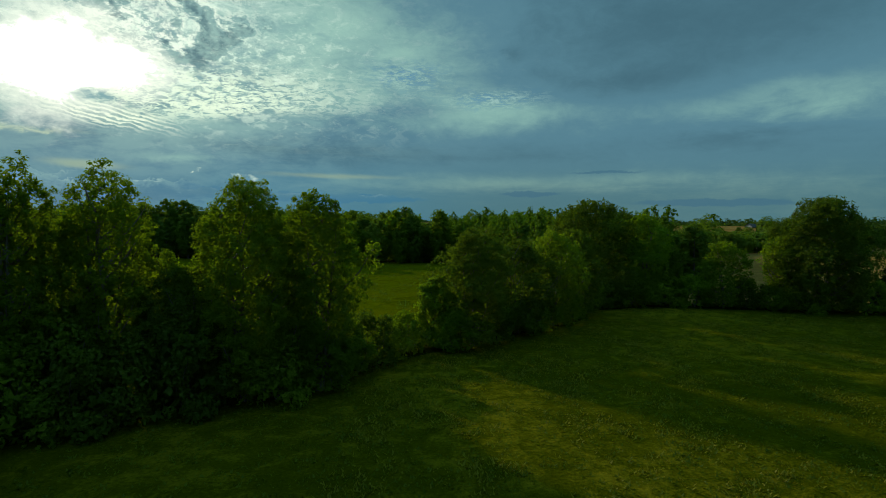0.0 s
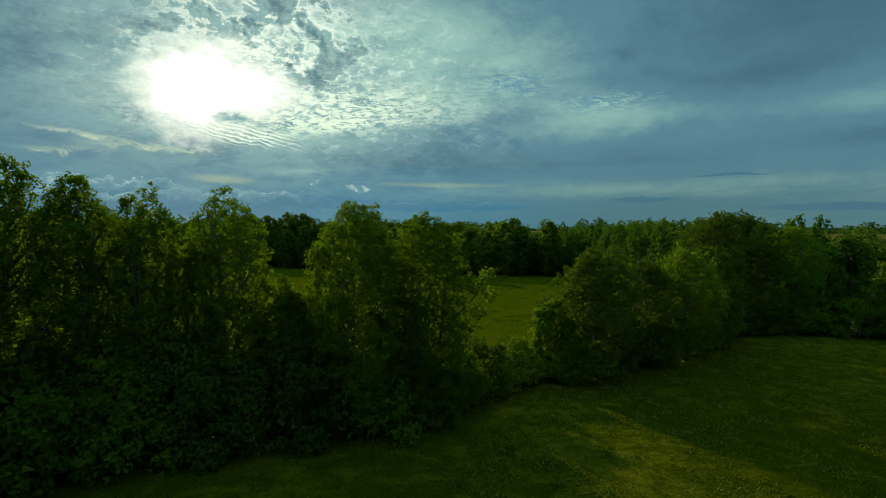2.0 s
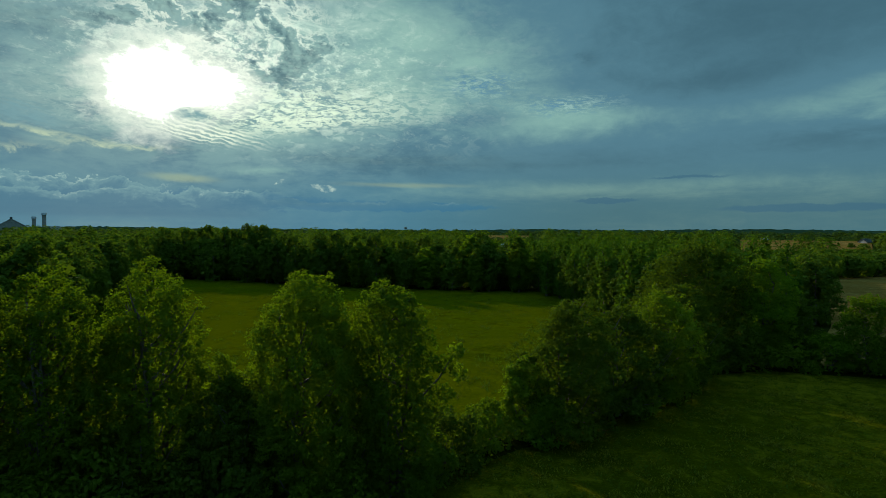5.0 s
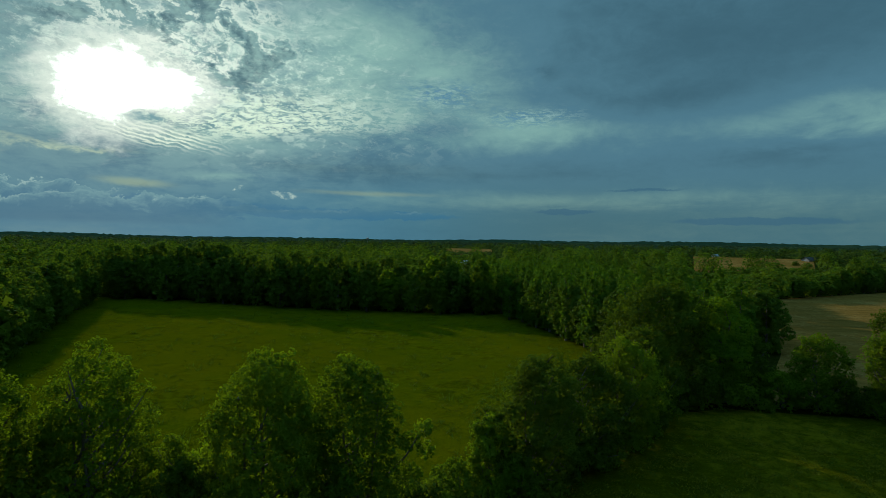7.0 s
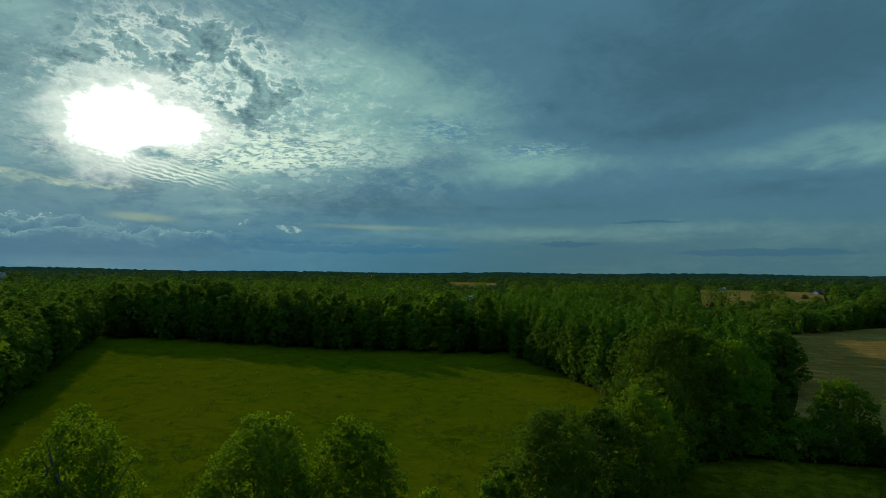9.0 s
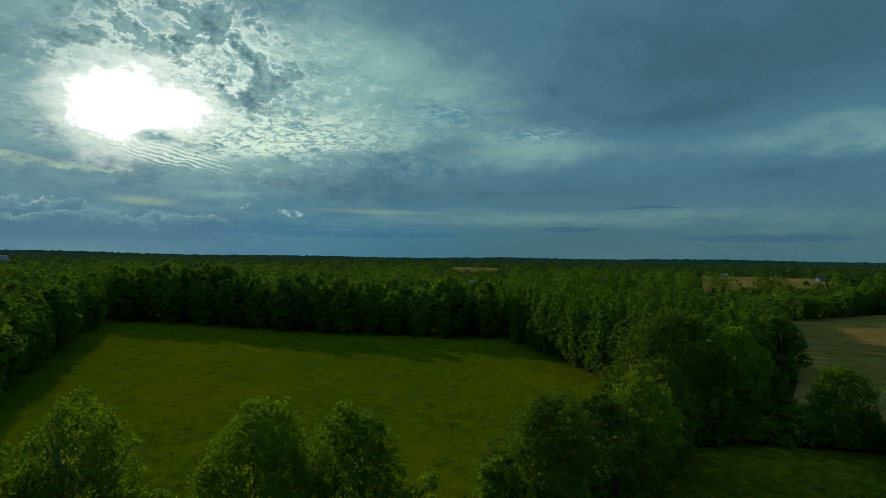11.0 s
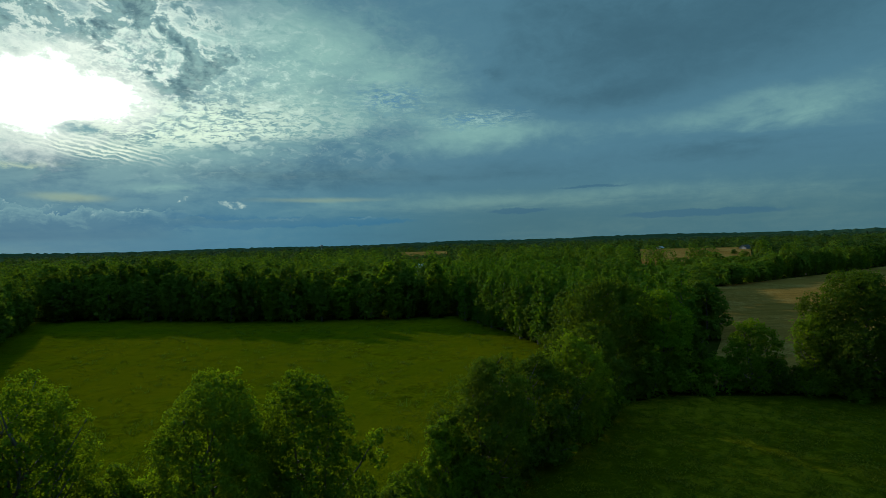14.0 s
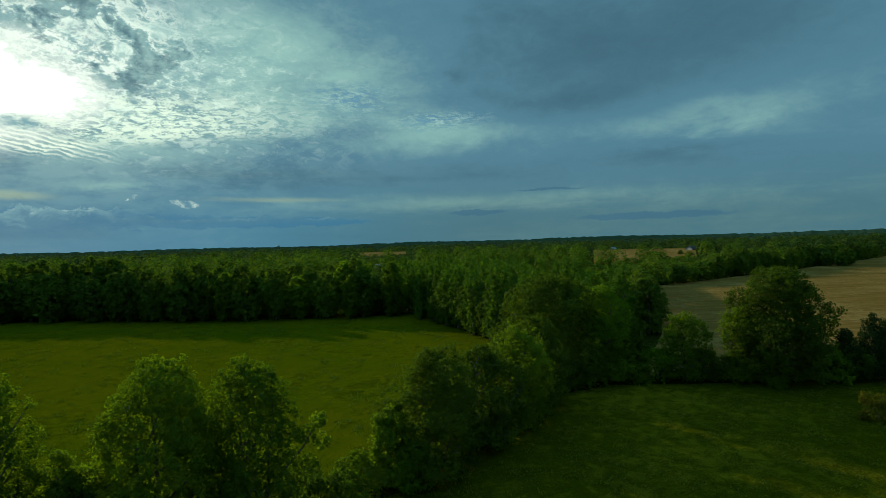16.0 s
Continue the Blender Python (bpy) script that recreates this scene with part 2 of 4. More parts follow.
    # long streaks that fan out under the sun
    comb = (e * 17.0 - a * 4.0 + fine * 12.0 + big * 18.0 + puff * 8.0 + tuft * 3.0).op("SINE")
    fan = bank(32.5, 9.6, 5.4, 1.1, tilt=0.12, aa=a + tuft * 6.0, ee=e + big * 1.5 + tuft * 1.5)
    col = blend(tr, fan.ramp(0.1, 0.8) * (comb * 0.8 + fine * 4.0 + tuft * 2.5).ramp(-0.4, 0.8) * 0.85, col, lin(242, 250, 232))
    col = blend(tr, fan.ramp(0.2, 0.9) * (comb * 0.8 + fine * 4.0 + tuft * 2.5).ramp(-0.1, -1.0) * 0.6, col, lin(122, 158, 162))
    gapblue = bank(33.3, 11.0, 1.9, 0.6, aa=a + puff * 2.0, ee=e + puff * 1.6) + bank(46, 9.6, 3.2, 1.1, tilt=0.15, aa=a, ee=e + comb * 0.25 + fine) * 0.8
    wisp = bank(47.0, 7.0, 3.6, 0.35, aa=a, ee=e + fine * 2.2) + bank(39.5, 7.7, 6.0, 0.32, aa=a, ee=e + fine * 2.0) + bank(45.5, 8.4, 4.0, 0.25, tilt=0.12, aa=a, ee=e + fine * 1.6)
    col = blend(tr, wisp.ramp(0.1, 1.2) * (streak + fine).ramp(-0.2, 0.2) * 0.6, col, lin(216, 228, 190))
    # the burnt-out part
    dd = ge + ga * 0.10
    d1 = (ga * ga * (1 / 3.8 ** 2) + dd * dd * (1 / 3.0 ** 2)).op("SQRT")
    d2 = ((ga + 3.2) * (ga + 3.2) * (1 / 3.8 ** 2) + (ge - 0.4) * (ge - 0.4) * (1 / 1.7 ** 2)).op("SQRT")
    d = d1.op("MINIMUM", d2) + fine * 0.9 + puff * 1.1 + big * 0.9 + tuft * 0.5 + gapblue * 0.7
    col = blend(tr, d.ramp(2.1, 0.95) * 0.85, col, lin(246, 252, 242))
    col = blend(tr, gapblue.ramp(0.2, 0.9) * (0.5 + tuft * 1.5).ramp(0.1, 0.7) * 0.7, col, lin(112, 158, 172))
    cast = tr.nodes.new("ShaderNodeMix")                   # a faint green cast in the cloud light
    cast.data_type, cast.blend_type = "RGBA", "MULTIPLY"
    cast.inputs[0].default_value, cast.inputs[7].default_value = 1.0, (0.93, 1.0, 0.965, 1.0)
    tr.links.new(col, cast.inputs[6])
    col = cast.outputs[2]
    clouds = tr.nodes.new("ShaderNodeBackground")
    tr.links.new(col, clouds.inputs[0])
    boost = d.ramp(1.22, 0.60, 1.0, 3.6) * e.ramp(26.0, 58.0, 1.0, 2.75)   # overcast is brightest overhead
    tr.links.new(boost.out, clouds.inputs[1])

    sky = tr.nodes.new("ShaderNodeTexSky")
    sky.sky_type, sky.sun_disc = "NISHITA", False
    sky.sun_elevation, sky.sun_rotation = radians(SUN_EL), radians(-SUN_AZ)
    clear = tr.nodes.new("ShaderNodeBackground")
    tr.links.new(sky.outputs[0], clear.inputs[0])
    clear.inputs[1].default_value = 0.05
    mix = tr.nodes.new("ShaderNodeMixShader")
    mix.inputs[0].default_value = 0.98                     # cloud cover
    tr.links.new(clear.outputs[0], mix.inputs[1])
    tr.links.new(clouds.outputs[0], mix.inputs[2])
    out = tr.nodes.new("ShaderNodeOutputWorld")
    tr.links.new(mix.outputs[0], out.inputs[0])


build_sky()

sun = new("sun", bpy.data.lights.new("sun", "SUN"))
sun.data.energy, sun.data.angle, sun.data.color = 3.3, radians(1.8), (1.0, 0.93, 0.78)
sa, se = radians(SUN_AZ), radians(SUN_EL)
sun.matrix_world = look((-math.sin(sa) * math.cos(se) * 300, math.cos(sa) * math.cos(se) * 300, math.sin(se) * 300), (0, 0, 0))


# ---- materials ----
def material(name):
    m = bpy.data.materials.new(name)
    m.use_nodes = True
    return m, m.node_tree, m.node_tree.nodes["Principled BSDF"]


def bump(tr, bsdf, height, strength, distance):
    node = tr.nodes.new("ShaderNodeBump")
    node.inputs["Strength"].default_value, node.inputs["Distance"].default_value = strength, distance
    tr.links.new(height.out, node.inputs["Height"])
    tr.links.new(node.outputs[0], bsdf.inputs["Normal"])


def place(tr):
    return tr.nodes.new("ShaderNodeTexCoord").outputs["Object"]


def leaf_material(name, a, b, through_light=0.55, gloss=0.006, crowns=0.5):
    """Leaves: matt above, letting light through, each leaf and each tree a little different."""
    m, tr, bsdf = material(name)
    tr.nodes.remove(bsdf)
    geo, obj = tr.nodes.new("ShaderNodeNewGeometry"), tr.nodes.new("ShaderNodeObjectInfo")
    r = Sock(tr, geo.outputs["Random Per Island"]) * 0.40 + Sock(tr, obj.outputs["Random"]) * 0.60
    co = place(tr)
    patch = grain(tr, co, 0.5, 3) * 0.6 + grain(tr, co, 0.13, 3) * crowns
    col = blend(tr, (r * 0.5 + patch * 0.8).ramp(0.15 + 0.4 * crowns, 0.72 + 0.46 * crowns), a, b)
    dif, tra, glo = (tr.nodes.new("ShaderNodeBsdf" + k) for k in ("Diffuse", "Translucent", "Glossy"))
    tr.links.new(col, dif.inputs[0])
    warm = blend(tr, 0.55, col, tuple(c * k for c, k in zip(b, (1.2, 1.25, 0.5))))
    tr.links.new(warm, tra.inputs[0])
    glo.inputs["Roughness"].default_value = 0.55
    glo.inputs[0].default_value = (0.8, 0.9, 0.8, 1)
    m1, m2 = tr.nodes.new("ShaderNodeMixShader"), tr.nodes.new("ShaderNodeMixShader")
    m1.inputs[0].default_value, m2.inputs[0].default_value = through_light, gloss
    tr.links.new(dif.outputs[0], m1.inputs[1])
    tr.links.new(tra.outputs[0], m1.inputs[2])
    tr.links.new(m1.outputs[0], m2.inputs[1])
    tr.links.new(glo.outputs[0], m2.inputs[2])
    tr.links.new(m2.outputs[0], tr.nodes["Material Output"].inputs[0])
    return m


LEAF_MID = leaf_material("leaf_mid", (0.0560, 0.1110, 0.0034), (0.1340, 0.1980, 0.0060), 0.6)
LEAF_PALE = leaf_material("leaf_pale", (0.0688, 0.1426, 0.0032), (0.1529, 0.2350, 0.0065))
LEAF_DARK = leaf_material("leaf_dark", (0.0360, 0.0700, 0.0040), (0.0860, 0.1270, 0.0060), 0.5)
LEAF_FAR = leaf_material("leaf_far", (0.0420, 0.0800, 0.0060), (0.1080, 0.1680, 0.0110), 0.45, crowns=1.1)
# darker leaves for the far woods, with some blue of distance haze tinted in
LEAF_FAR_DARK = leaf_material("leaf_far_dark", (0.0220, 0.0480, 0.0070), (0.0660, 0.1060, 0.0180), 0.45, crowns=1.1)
# distance haze painted into the leaf colour of the horizon woods and ridge
LEAF_HAZED = leaf_material("leaf_hazed", (0.0280, 0.0620, 0.0320), (0.0580, 0.0960, 0.0460), 0.2, crowns=1.1)
LEAF_PLANTED = leaf_material("leaf_planted", (0.0420, 0.0980, 0.0050), (0.0900, 0.1640, 0.0080), 0.42)
NEEDLE = leaf_material("juniper_needles", (0.0135, 0.0324, 0.0054), (0.0324, 0.0594, 0.0081), 0.2)
GRASS_BLADE = leaf_material("grass_blade", (0.0380, 0.0620, 0.0012), (0.0850, 0.1020, 0.0024), 0.35)
GRASS_DRY = leaf_material("grass_dry", (0.1000, 0.0980, 0.0040), (0.1500, 0.1380, 0.0070), 0.35)


def bark_material(name, a, b):
    m, tr, bsdf = material(name)
    co = place(tr)
    g = grain(tr, co, 9, 8, 0.65, stretch=(1, 1, 0.18)) * 0.7 + grain(tr, co, 0.8, 3) * 0.3
    tr.links.new(blend(tr, g.ramp(0.35, 0.65), a, b), bsdf.inputs["Base Color"])
    bsdf.inputs["Roughness"].default_value = 0.9
    bump(tr, bsdf, g, 0.8, 0.03)
    return m


BARK = bark_material("bark", (0.045, 0.036, 0.026), (0.15, 0.125, 0.095))


def field_material(name, a, b, dry, dry_amount=0.25, rows=None, fine=6.0, flecks=0.0):
    """Grass or stubble: tufts, worn and dry patches, mowing lines."""
    m, tr, bsdf = material(name)
    co = place(tr)
    tuft = grain(tr, co, fine, 8, 0.7)
    clump = grain(tr, co, 0.8, 7, 0.65, warp=0.5)
    wide = grain(tr, co, 0.06, 5, 0.55)
    f = tuft * 0.45 + clump * 0.4 + wide * 0.35
    col = blend(tr, f.ramp(0.45, 0.78), a, b)
    spots = clump * 0.5 + wide * 0.5 + tuft * 0.25
    col = blend(tr, spots.ramp(0.60, 0.78) * dry_amount, col, dry)
    h = tuft * 0.6 + clump
    if flecks:
        fleck = grain(tr, co, 0.42, 7, 0.74, warp=0.8) * 0.75 + wide * 0.45
        col = blend(tr, fleck.ramp(0.62, 0.70) * flecks, col, tuple(c * 0.45 for c in a))
        col = blend(tr, grain(tr, co, 0.035, 4, 0.6, shift=(3, 1, 0)).ramp(0.42, 0.60) * 0.55, col, tuple(c * k for c, k in zip(b, (1.28, 1.02, 1.3))))
    if rows:
        line = grain(tr, co, 0.35, 4, 0.6, stretch=rows)
        col = blend(tr, line.ramp(0.42, 0.66) * 0.4, col, tuple(c * 1.25 for c in b))
        col = blend(tr, line.ramp(0.48, 0.34) * 0.35, col, tuple(c * 0.72 for c in a))
    tr.links.new(col, bsdf.inputs["Base Color"])
    bsdf.inputs["Roughness"].default_value = 1.0
    bsdf.inputs["Specular IOR Level"].default_value = 0.0
    bump(tr, bsdf, h, 1.0, 0.25)
    return m


PASTURE = field_material("pasture", (0.033, 0.040, 0.0010), (0.076, 0.076, 0.002), (0.160, 0.136, 0.008), 0.7)
MEADOW = field_material("meadow", (0.0450, 0.0615, 0.0008), (0.0670, 0.0800, 0.0010), (0.1042, 0.0967, 0.0019), 0.4, fine=3.0, flecks=0.5)
STUBBLE = field_material("stubble", (0.124, 0.072, 0.016), (0.176, 0.106, 0.026), (0.250, 0.164, 0.055), 0.8, rows=(0.16, 1.3, 1), fine=2.0)
WOOD_FLOOR = field_material("woodland_floor", (0.012, 0.018, 0.002), (0.028, 0.036, 0.004), (0.05, 0.04, 0.015), 0.3)


def plain_material(name, a, b, rough=0.6, metal=0.0, scale=1.2):
    m, tr, bsdf = material(name)
    co = place(tr)
    g = grain(tr, co, scale, 6, 0.6) * 0.6 + grain(tr, co, scale * 9, 4) * 0.4
    tr.links.new(blend(tr, g.ramp(0.35, 0.68), a, b), bsdf.inputs["Base Color"])
    bsdf.inputs["Roughness"].default_value, bsdf.inputs["Metallic"].default_value = rough, metal
    return m


CONCRETE = plain_material("weathered_concrete", (0.20, 0.20, 0.19), (0.34, 0.34, 0.32), 0.9)
WHITE_PAINT = plain_material("white_paint", (0.66, 0.66, 0.64), (0.80, 0.80, 0.78), 0.5)
TIN = plain_material("tin_roof", (0.30, 0.33, 0.36), (0.48, 0.51, 0.54), 0.4, 0.7)
SLATE = plain_material("slate_roof", (0.05, 0.055, 0.06), (0.11, 0.115, 0.12), 0.7)
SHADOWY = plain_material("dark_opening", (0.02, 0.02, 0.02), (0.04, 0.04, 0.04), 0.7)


# ---- mesh helpers ----
def mesh_of(name, verts, faces, mats, smooth=False):
    me = bpy.data.meshes.new(name)
    verts, faces = np.asarray(verts, np.float32), np.asarray(faces, np.int32)
    k = faces.shape[1]
    me.vertices.add(len(verts))
    me.vertices.foreach_set("co", verts.ravel())
    me.loops.add(faces.size)
    me.loops.foreach_set("vertex_index", faces.ravel())
    me.polygons.add(len(faces))
    me.polygons.foreach_set("loop_start", np.arange(0, faces.size, k, dtype=np.int32))
    me.polygons.foreach_set("use_smooth", np.full(len(faces), smooth))
    me.update(calc_edges=True)
    me.materials.append(mats)
    return me


def part(name, data, mat, parent, label=""):
    """One mesh object under a thing; data is a bmesh or a mesh."""
    if isinstance(data, bmesh.types.BMesh):
        me = bpy.data.meshes.new(name)
        data.to_mesh(me)
        data.free()
        me.materials.append(mat)
    else:
        me = data
    ob = new(name, me)
    ob.parent = parent
    return tagged(ob, label)


def inside(px, py, poly):
    n, hit = len(poly), np.zeros(len(px), bool)
    for i in range(n):
        (x0, y0), (x1, y1) = poly[i], poly[(i + 1) % n]
        cross = ((y0 > py) != (y1 > py))
        with np.errstate(divide="ignore", invalid="ignore"):
            hit ^= cross & (px < (x1 - x0) * (py - y0) / (y1 - y0 + 1e-12) + x0)
    return hit


def sheet(name, poly, z, mat, label, category):
    bm = bmesh.new()
    bm.faces.new([bm.verts.new((px, py, z)) for px, py in poly])
    bmesh.ops.triangulate(bm, faces=bm.faces[:])
    me = bpy.data.meshes.new(name)
    bm.to_mesh(me)
    bm.free()
    me.materials.append(mat)
    return tagged(new(name, me), label, category, kind="structure")


# ---- ground ----
PASTURE_EDGE = [(-60, -60), (-34, 4), (-24, 13), (-19, 19), (-12, 25), (-6, 30.5), (-1, 36), (3, 39.5), (9, 45.5), (16, 55),
                (22, 57.5), (34, 56), (50, 54), (90, 50), (120, -60)]
MEADOW_EDGE = [(-98, 132), (-72, 130.5), (-52, 124), (-31.6, 120), (-10, 118.5), (5, 119.5), (11.5, 96.5), (17, 79.5), (19, 67), (13, 53), (4, 43),
               (-3, 37), (-8, 31.5), (-16, 27), (-24, 22), (-40, 18), (-51, 47), (-57, 58.5), (-68, 79)]
STUBBLE_EDGE = [(27, 60), (36, 62), (60, 60), (120, 58), (420, 150), (520, 430), (400, 372), (290, 293), (168, 213), (125, 188), (83, 164), (57, 112), (42, 84)]
sheet("ground", [(-4800, -1500), (4800, -1500), (4800, 4800), (-4800, 4800)], -0.01, WOOD_FLOOR, "dark woodland floor of leaf litter and low weeds", "ground")
sheet("pasture", PASTURE_EDGE, 0.0, PASTURE, "grazed green pasture with tufts and dry yellow patches", "pasture")
sheet("meadow", MEADOW_EDGE, 0.0, MEADOW, "mown yellow-green hay meadow between the woods", "meadow")
sheet("stubble_field", STUBBLE_EDGE, 0.0, STUBBLE, "pale tan stubble field with mowing lines", "field")


# ---- trees ----
def tube(path, radii, sides=6):
    path, n = np.asarray(path, float), len(path)
    verts, faces = [], []
    for i, p in enumerate(path):
        d = path[min(i + 1, n - 1)] - path[max(i - 1, 0)]
        d = d / (np.linalg.norm(d) + 1e-9)
        u = np.cross(d, (0.31, 0.95, 0.05))
        u /= np.linalg.norm(u) + 1e-9
        v = np.cross(d, u)
        for k in range(sides):
            w = 2 * math.pi * k / sides
            verts.append(p + radii[i] * (u * math.cos(w) + v * math.sin(w)))
    for i in range(n - 1):
        for k in range(sides):
            faces.append((i * sides + k, i * sides + (k + 1) % sides, (i + 1) * sides + (k + 1) % sides, (i + 1) * sides + k))
    return verts, faces


def joined(pieces):
    verts, faces = [], []
    for v, f in pieces:
        faces += [tuple(i + len(verts) for i in q) for q in f]
        verts += list(v)
    return verts, faces


def leaf_cloud(rng, at, out, size, wide=0.72, bend=0.18, loose=0.55, plain=False):
    """Folded leaf blades at the given places, turned outwards and upwards more often than not."""
    n = len(at)
    nrm = out * (0.8 if plain else 0.55) + np.array((0, 0, 0.2)) + rng.normal(0, loose, (n, 3))
    nrm /= np.linalg.norm(nrm, axis=1)[:, None] + 1e-9
    along = rng.normal(0, 1, (n, 3)) + np.array((0, 0, -0.35))
    along -= nrm * (along * nrm).sum(1)[:, None]
    along /= np.linalg.norm(along, axis=1)[:, None] + 1e-9
    across = np.cross(nrm, along)
    s = (size * rng.uniform(0.65, 1.35, n))[:, None]
    if plain:                               # one small blade each, for leaves far off
        one = np.stack([at - along * s * 0.5 - across * s * wide * 0.5, at - along * s * 0.5 + across * s * wide * 0.5, at + along * s * 0.5], 1)
        return one.reshape(-1, 3), np.arange(n * 3).reshape(-1, 3)
    quad = np.stack([at - along * s * 0.5, at + across * s * wide * 0.5 + nrm * s * bend, at + along * s * 0.5, at - across * s * wide * 0.5 + nrm * s * bend], 1)
    i = np.arange(n)[:, None] * 4
    tri = np.concatenate([i + (0, 1, 2), i + (0, 2, 3)])
    return quad.reshape(-1, 3), tri


FORMS = {                                   # radius by height, from the crown's foot to its top
    "egg": [(0, 0.45), (0.15, 0.75), (0.4, 0.97), (0.62, 1.0), (0.8, 0.82), (0.92, 0.52), (1, 0.08)],
    "column": [(0, 0.55), (0.2, 0.8), (0.5, 1.0), (0.75, 0.85), (0.9, 0.5), (1, 0.06)],
    "oak": [(0, 0.62), (0.2, 0.95), (0.45, 1.0), (0.7, 0.88), (0.88, 0.58), (1, 0.12)],
    "bush": [(0, 0.85), (0.3, 1.0), (0.6, 0.92), (0.85, 0.6), (1, 0.12)],
    "spire": [(0, 0.6), (0.15, 1.0), (0.4, 0.85), (0.7, 0.5), (1, 0.03)],
    "dome": [(0, 0.72), (0.15, 0.9), (0.4, 1.0), (0.62, 1.0), (0.78, 0.93), (0.89, 0.74), (0.96, 0.46), (1, 0.14)],
    "vase": [(0, 0.28), (0.3, 0.6), (0.6, 0.95), (0.8, 1.0), (0.93, 0.62), (1, 0.12)],
}


def envelope_spots(rng, n, form, foot, top, width, lumps):
    """Places of twigs within a crown's envelope: more near its skin, with bulges and gaps."""
    us, rs = zip(*FORMS[form])
    ph = rng.uniform(0, 6.28, 8)
    u = rng.uniform(0, 1, n * 4)
    u = u[rng.uniform(0, 1, n * 4) < np.interp(u, us, rs) + 0.12][:n]
    m = len(u)
    th = rng.uniform(0, 2 * math.pi, m)
    bulge = 1 + lumps * (np.sin(3 * th + ph[0] + 5 * u) * 0.5 + np.sin(5 * th + ph[1] - 9 * u) * 0.35 + np.sin(2 * th + 13 * u + ph[2]) * 0.4)
    r = np.interp(u, us, rs) * width / 2 * bulge * rng.uniform(0.1, 1, m) ** 0.36
    return np.stack([r * np.cos(th), r * np.sin(th), foot + (top - foot) * u], 1)


def crown_spots(rng, n, form, foot, top, width, lumps):
    """Places of leafy twigs on the skins of many boughs, upright in a narrow tree and rounded in a broad one, with the way each twig faces."""
    us, rs = zip(*FORMS[form])
    upright = form in ("egg", "column", "vase", "dome", "spire")
    high = top - foot
    k = max(9, int(math.sqrt(high * width) * (2.6 if upright else 3.4)))
    u = ((np.arange(k) + rng.uniform(0.2, 0.8, k)) / k) ** 0.85
    th = np.arange(k) * 2.4 + rng.uniform(-0.5, 0.5, k)
    size = width * (rng.uniform(0.15, 0.25, k) if upright else rng.uniform(0.10, 0.25, k)) * np.where(u > 0.85, 0.8, 1.0)
    tall = size * (1.4 if upright else 0.95) * rng.uniform(0.8, 1.2, k)
    skin = np.interp(u, us, rs) * width / 2 * (1 + lumps * rng.uniform(-0.7, 0.5, k))
    r = np.maximum(0.0, skin - size * (0.85 if upright else 0.6))
    z = np.clip(foot + high * u, foot + tall * 0.4, top - tall * rng.uniform(0.85, 1.25, k))
    r[-1], z[-1] = 0.05 * width, top - tall[-1]
    whole = int(n * (0.62 if upright else 0.16))                 # twigs on the skin of the crown as a whole
    v = rng.uniform(0, 1, whole * 4)
    v = np.sort(v[rng.uniform(0, 1.1, whole * 4) < np.interp(v, us, rs) + 0.15][:whole])
    rng.shuffle(v)
    w = rng.uniform(0, 2 * math.pi, len(v))
    ph = rng.uniform(0, 6.28, 3)
    dent = 1 + lumps * 0.45 * (np.sin(3 * w + ph[0] + 5 * v) * 0.5 + np.sin(5 * w + ph[1] - 9 * v) * 0.4 + np.sin(2 * w + 13 * v + ph[2]) * 0.4)
    rr = np.interp(v, us, rs) * width / 2 * dent * rng.uniform(0.7, 1.0, len(v))
    skin_at = np.stack([rr * np.cos(w), rr * np.sin(w), foot + high * v * 0.97], 1)
    skin_way = np.stack([np.cos(w), np.sin(w), v * 1.4 - 0.2], 1)
    n -= len(v)
    share = rng.choice(k, n, p=size ** 2 / (size ** 2).sum())
    way = rng.normal(0, 1, (n, 3))
    way /= np.linalg.norm(way, axis=1)[:, None]
    face = np.stack([np.cos(th), np.sin(th), np.full(k, 0.55)], 1)[share]
    back = (way * face).sum(1) < -0.25
    way[back] *= -1
    mid = np.stack([np.cos(th) * r, np.sin(th) * r, z], 1)[share]
    at = mid + way * (rng.uniform(0.45, 1.04, (n, 1)) ** 0.7) * np.stack([size, size, tall], 1)[share]
    at[:, 2] = np.maximum(at[:, 2], foot * 0.6)
    return np.concatenate([at, skin_at]), np.concatenate([way * 0.7 + face * 0.3, skin_way])


def ball(rng, n):
    """Offsets in a round tuft, more of them near its skin."""
    v = rng.normal(0, 1, (n, 3))
    return v / (np.linalg.norm(v, axis=1)[:, None] + 1e-9) * rng.uniform(0.15, 1, (n, 1)) ** 0.5


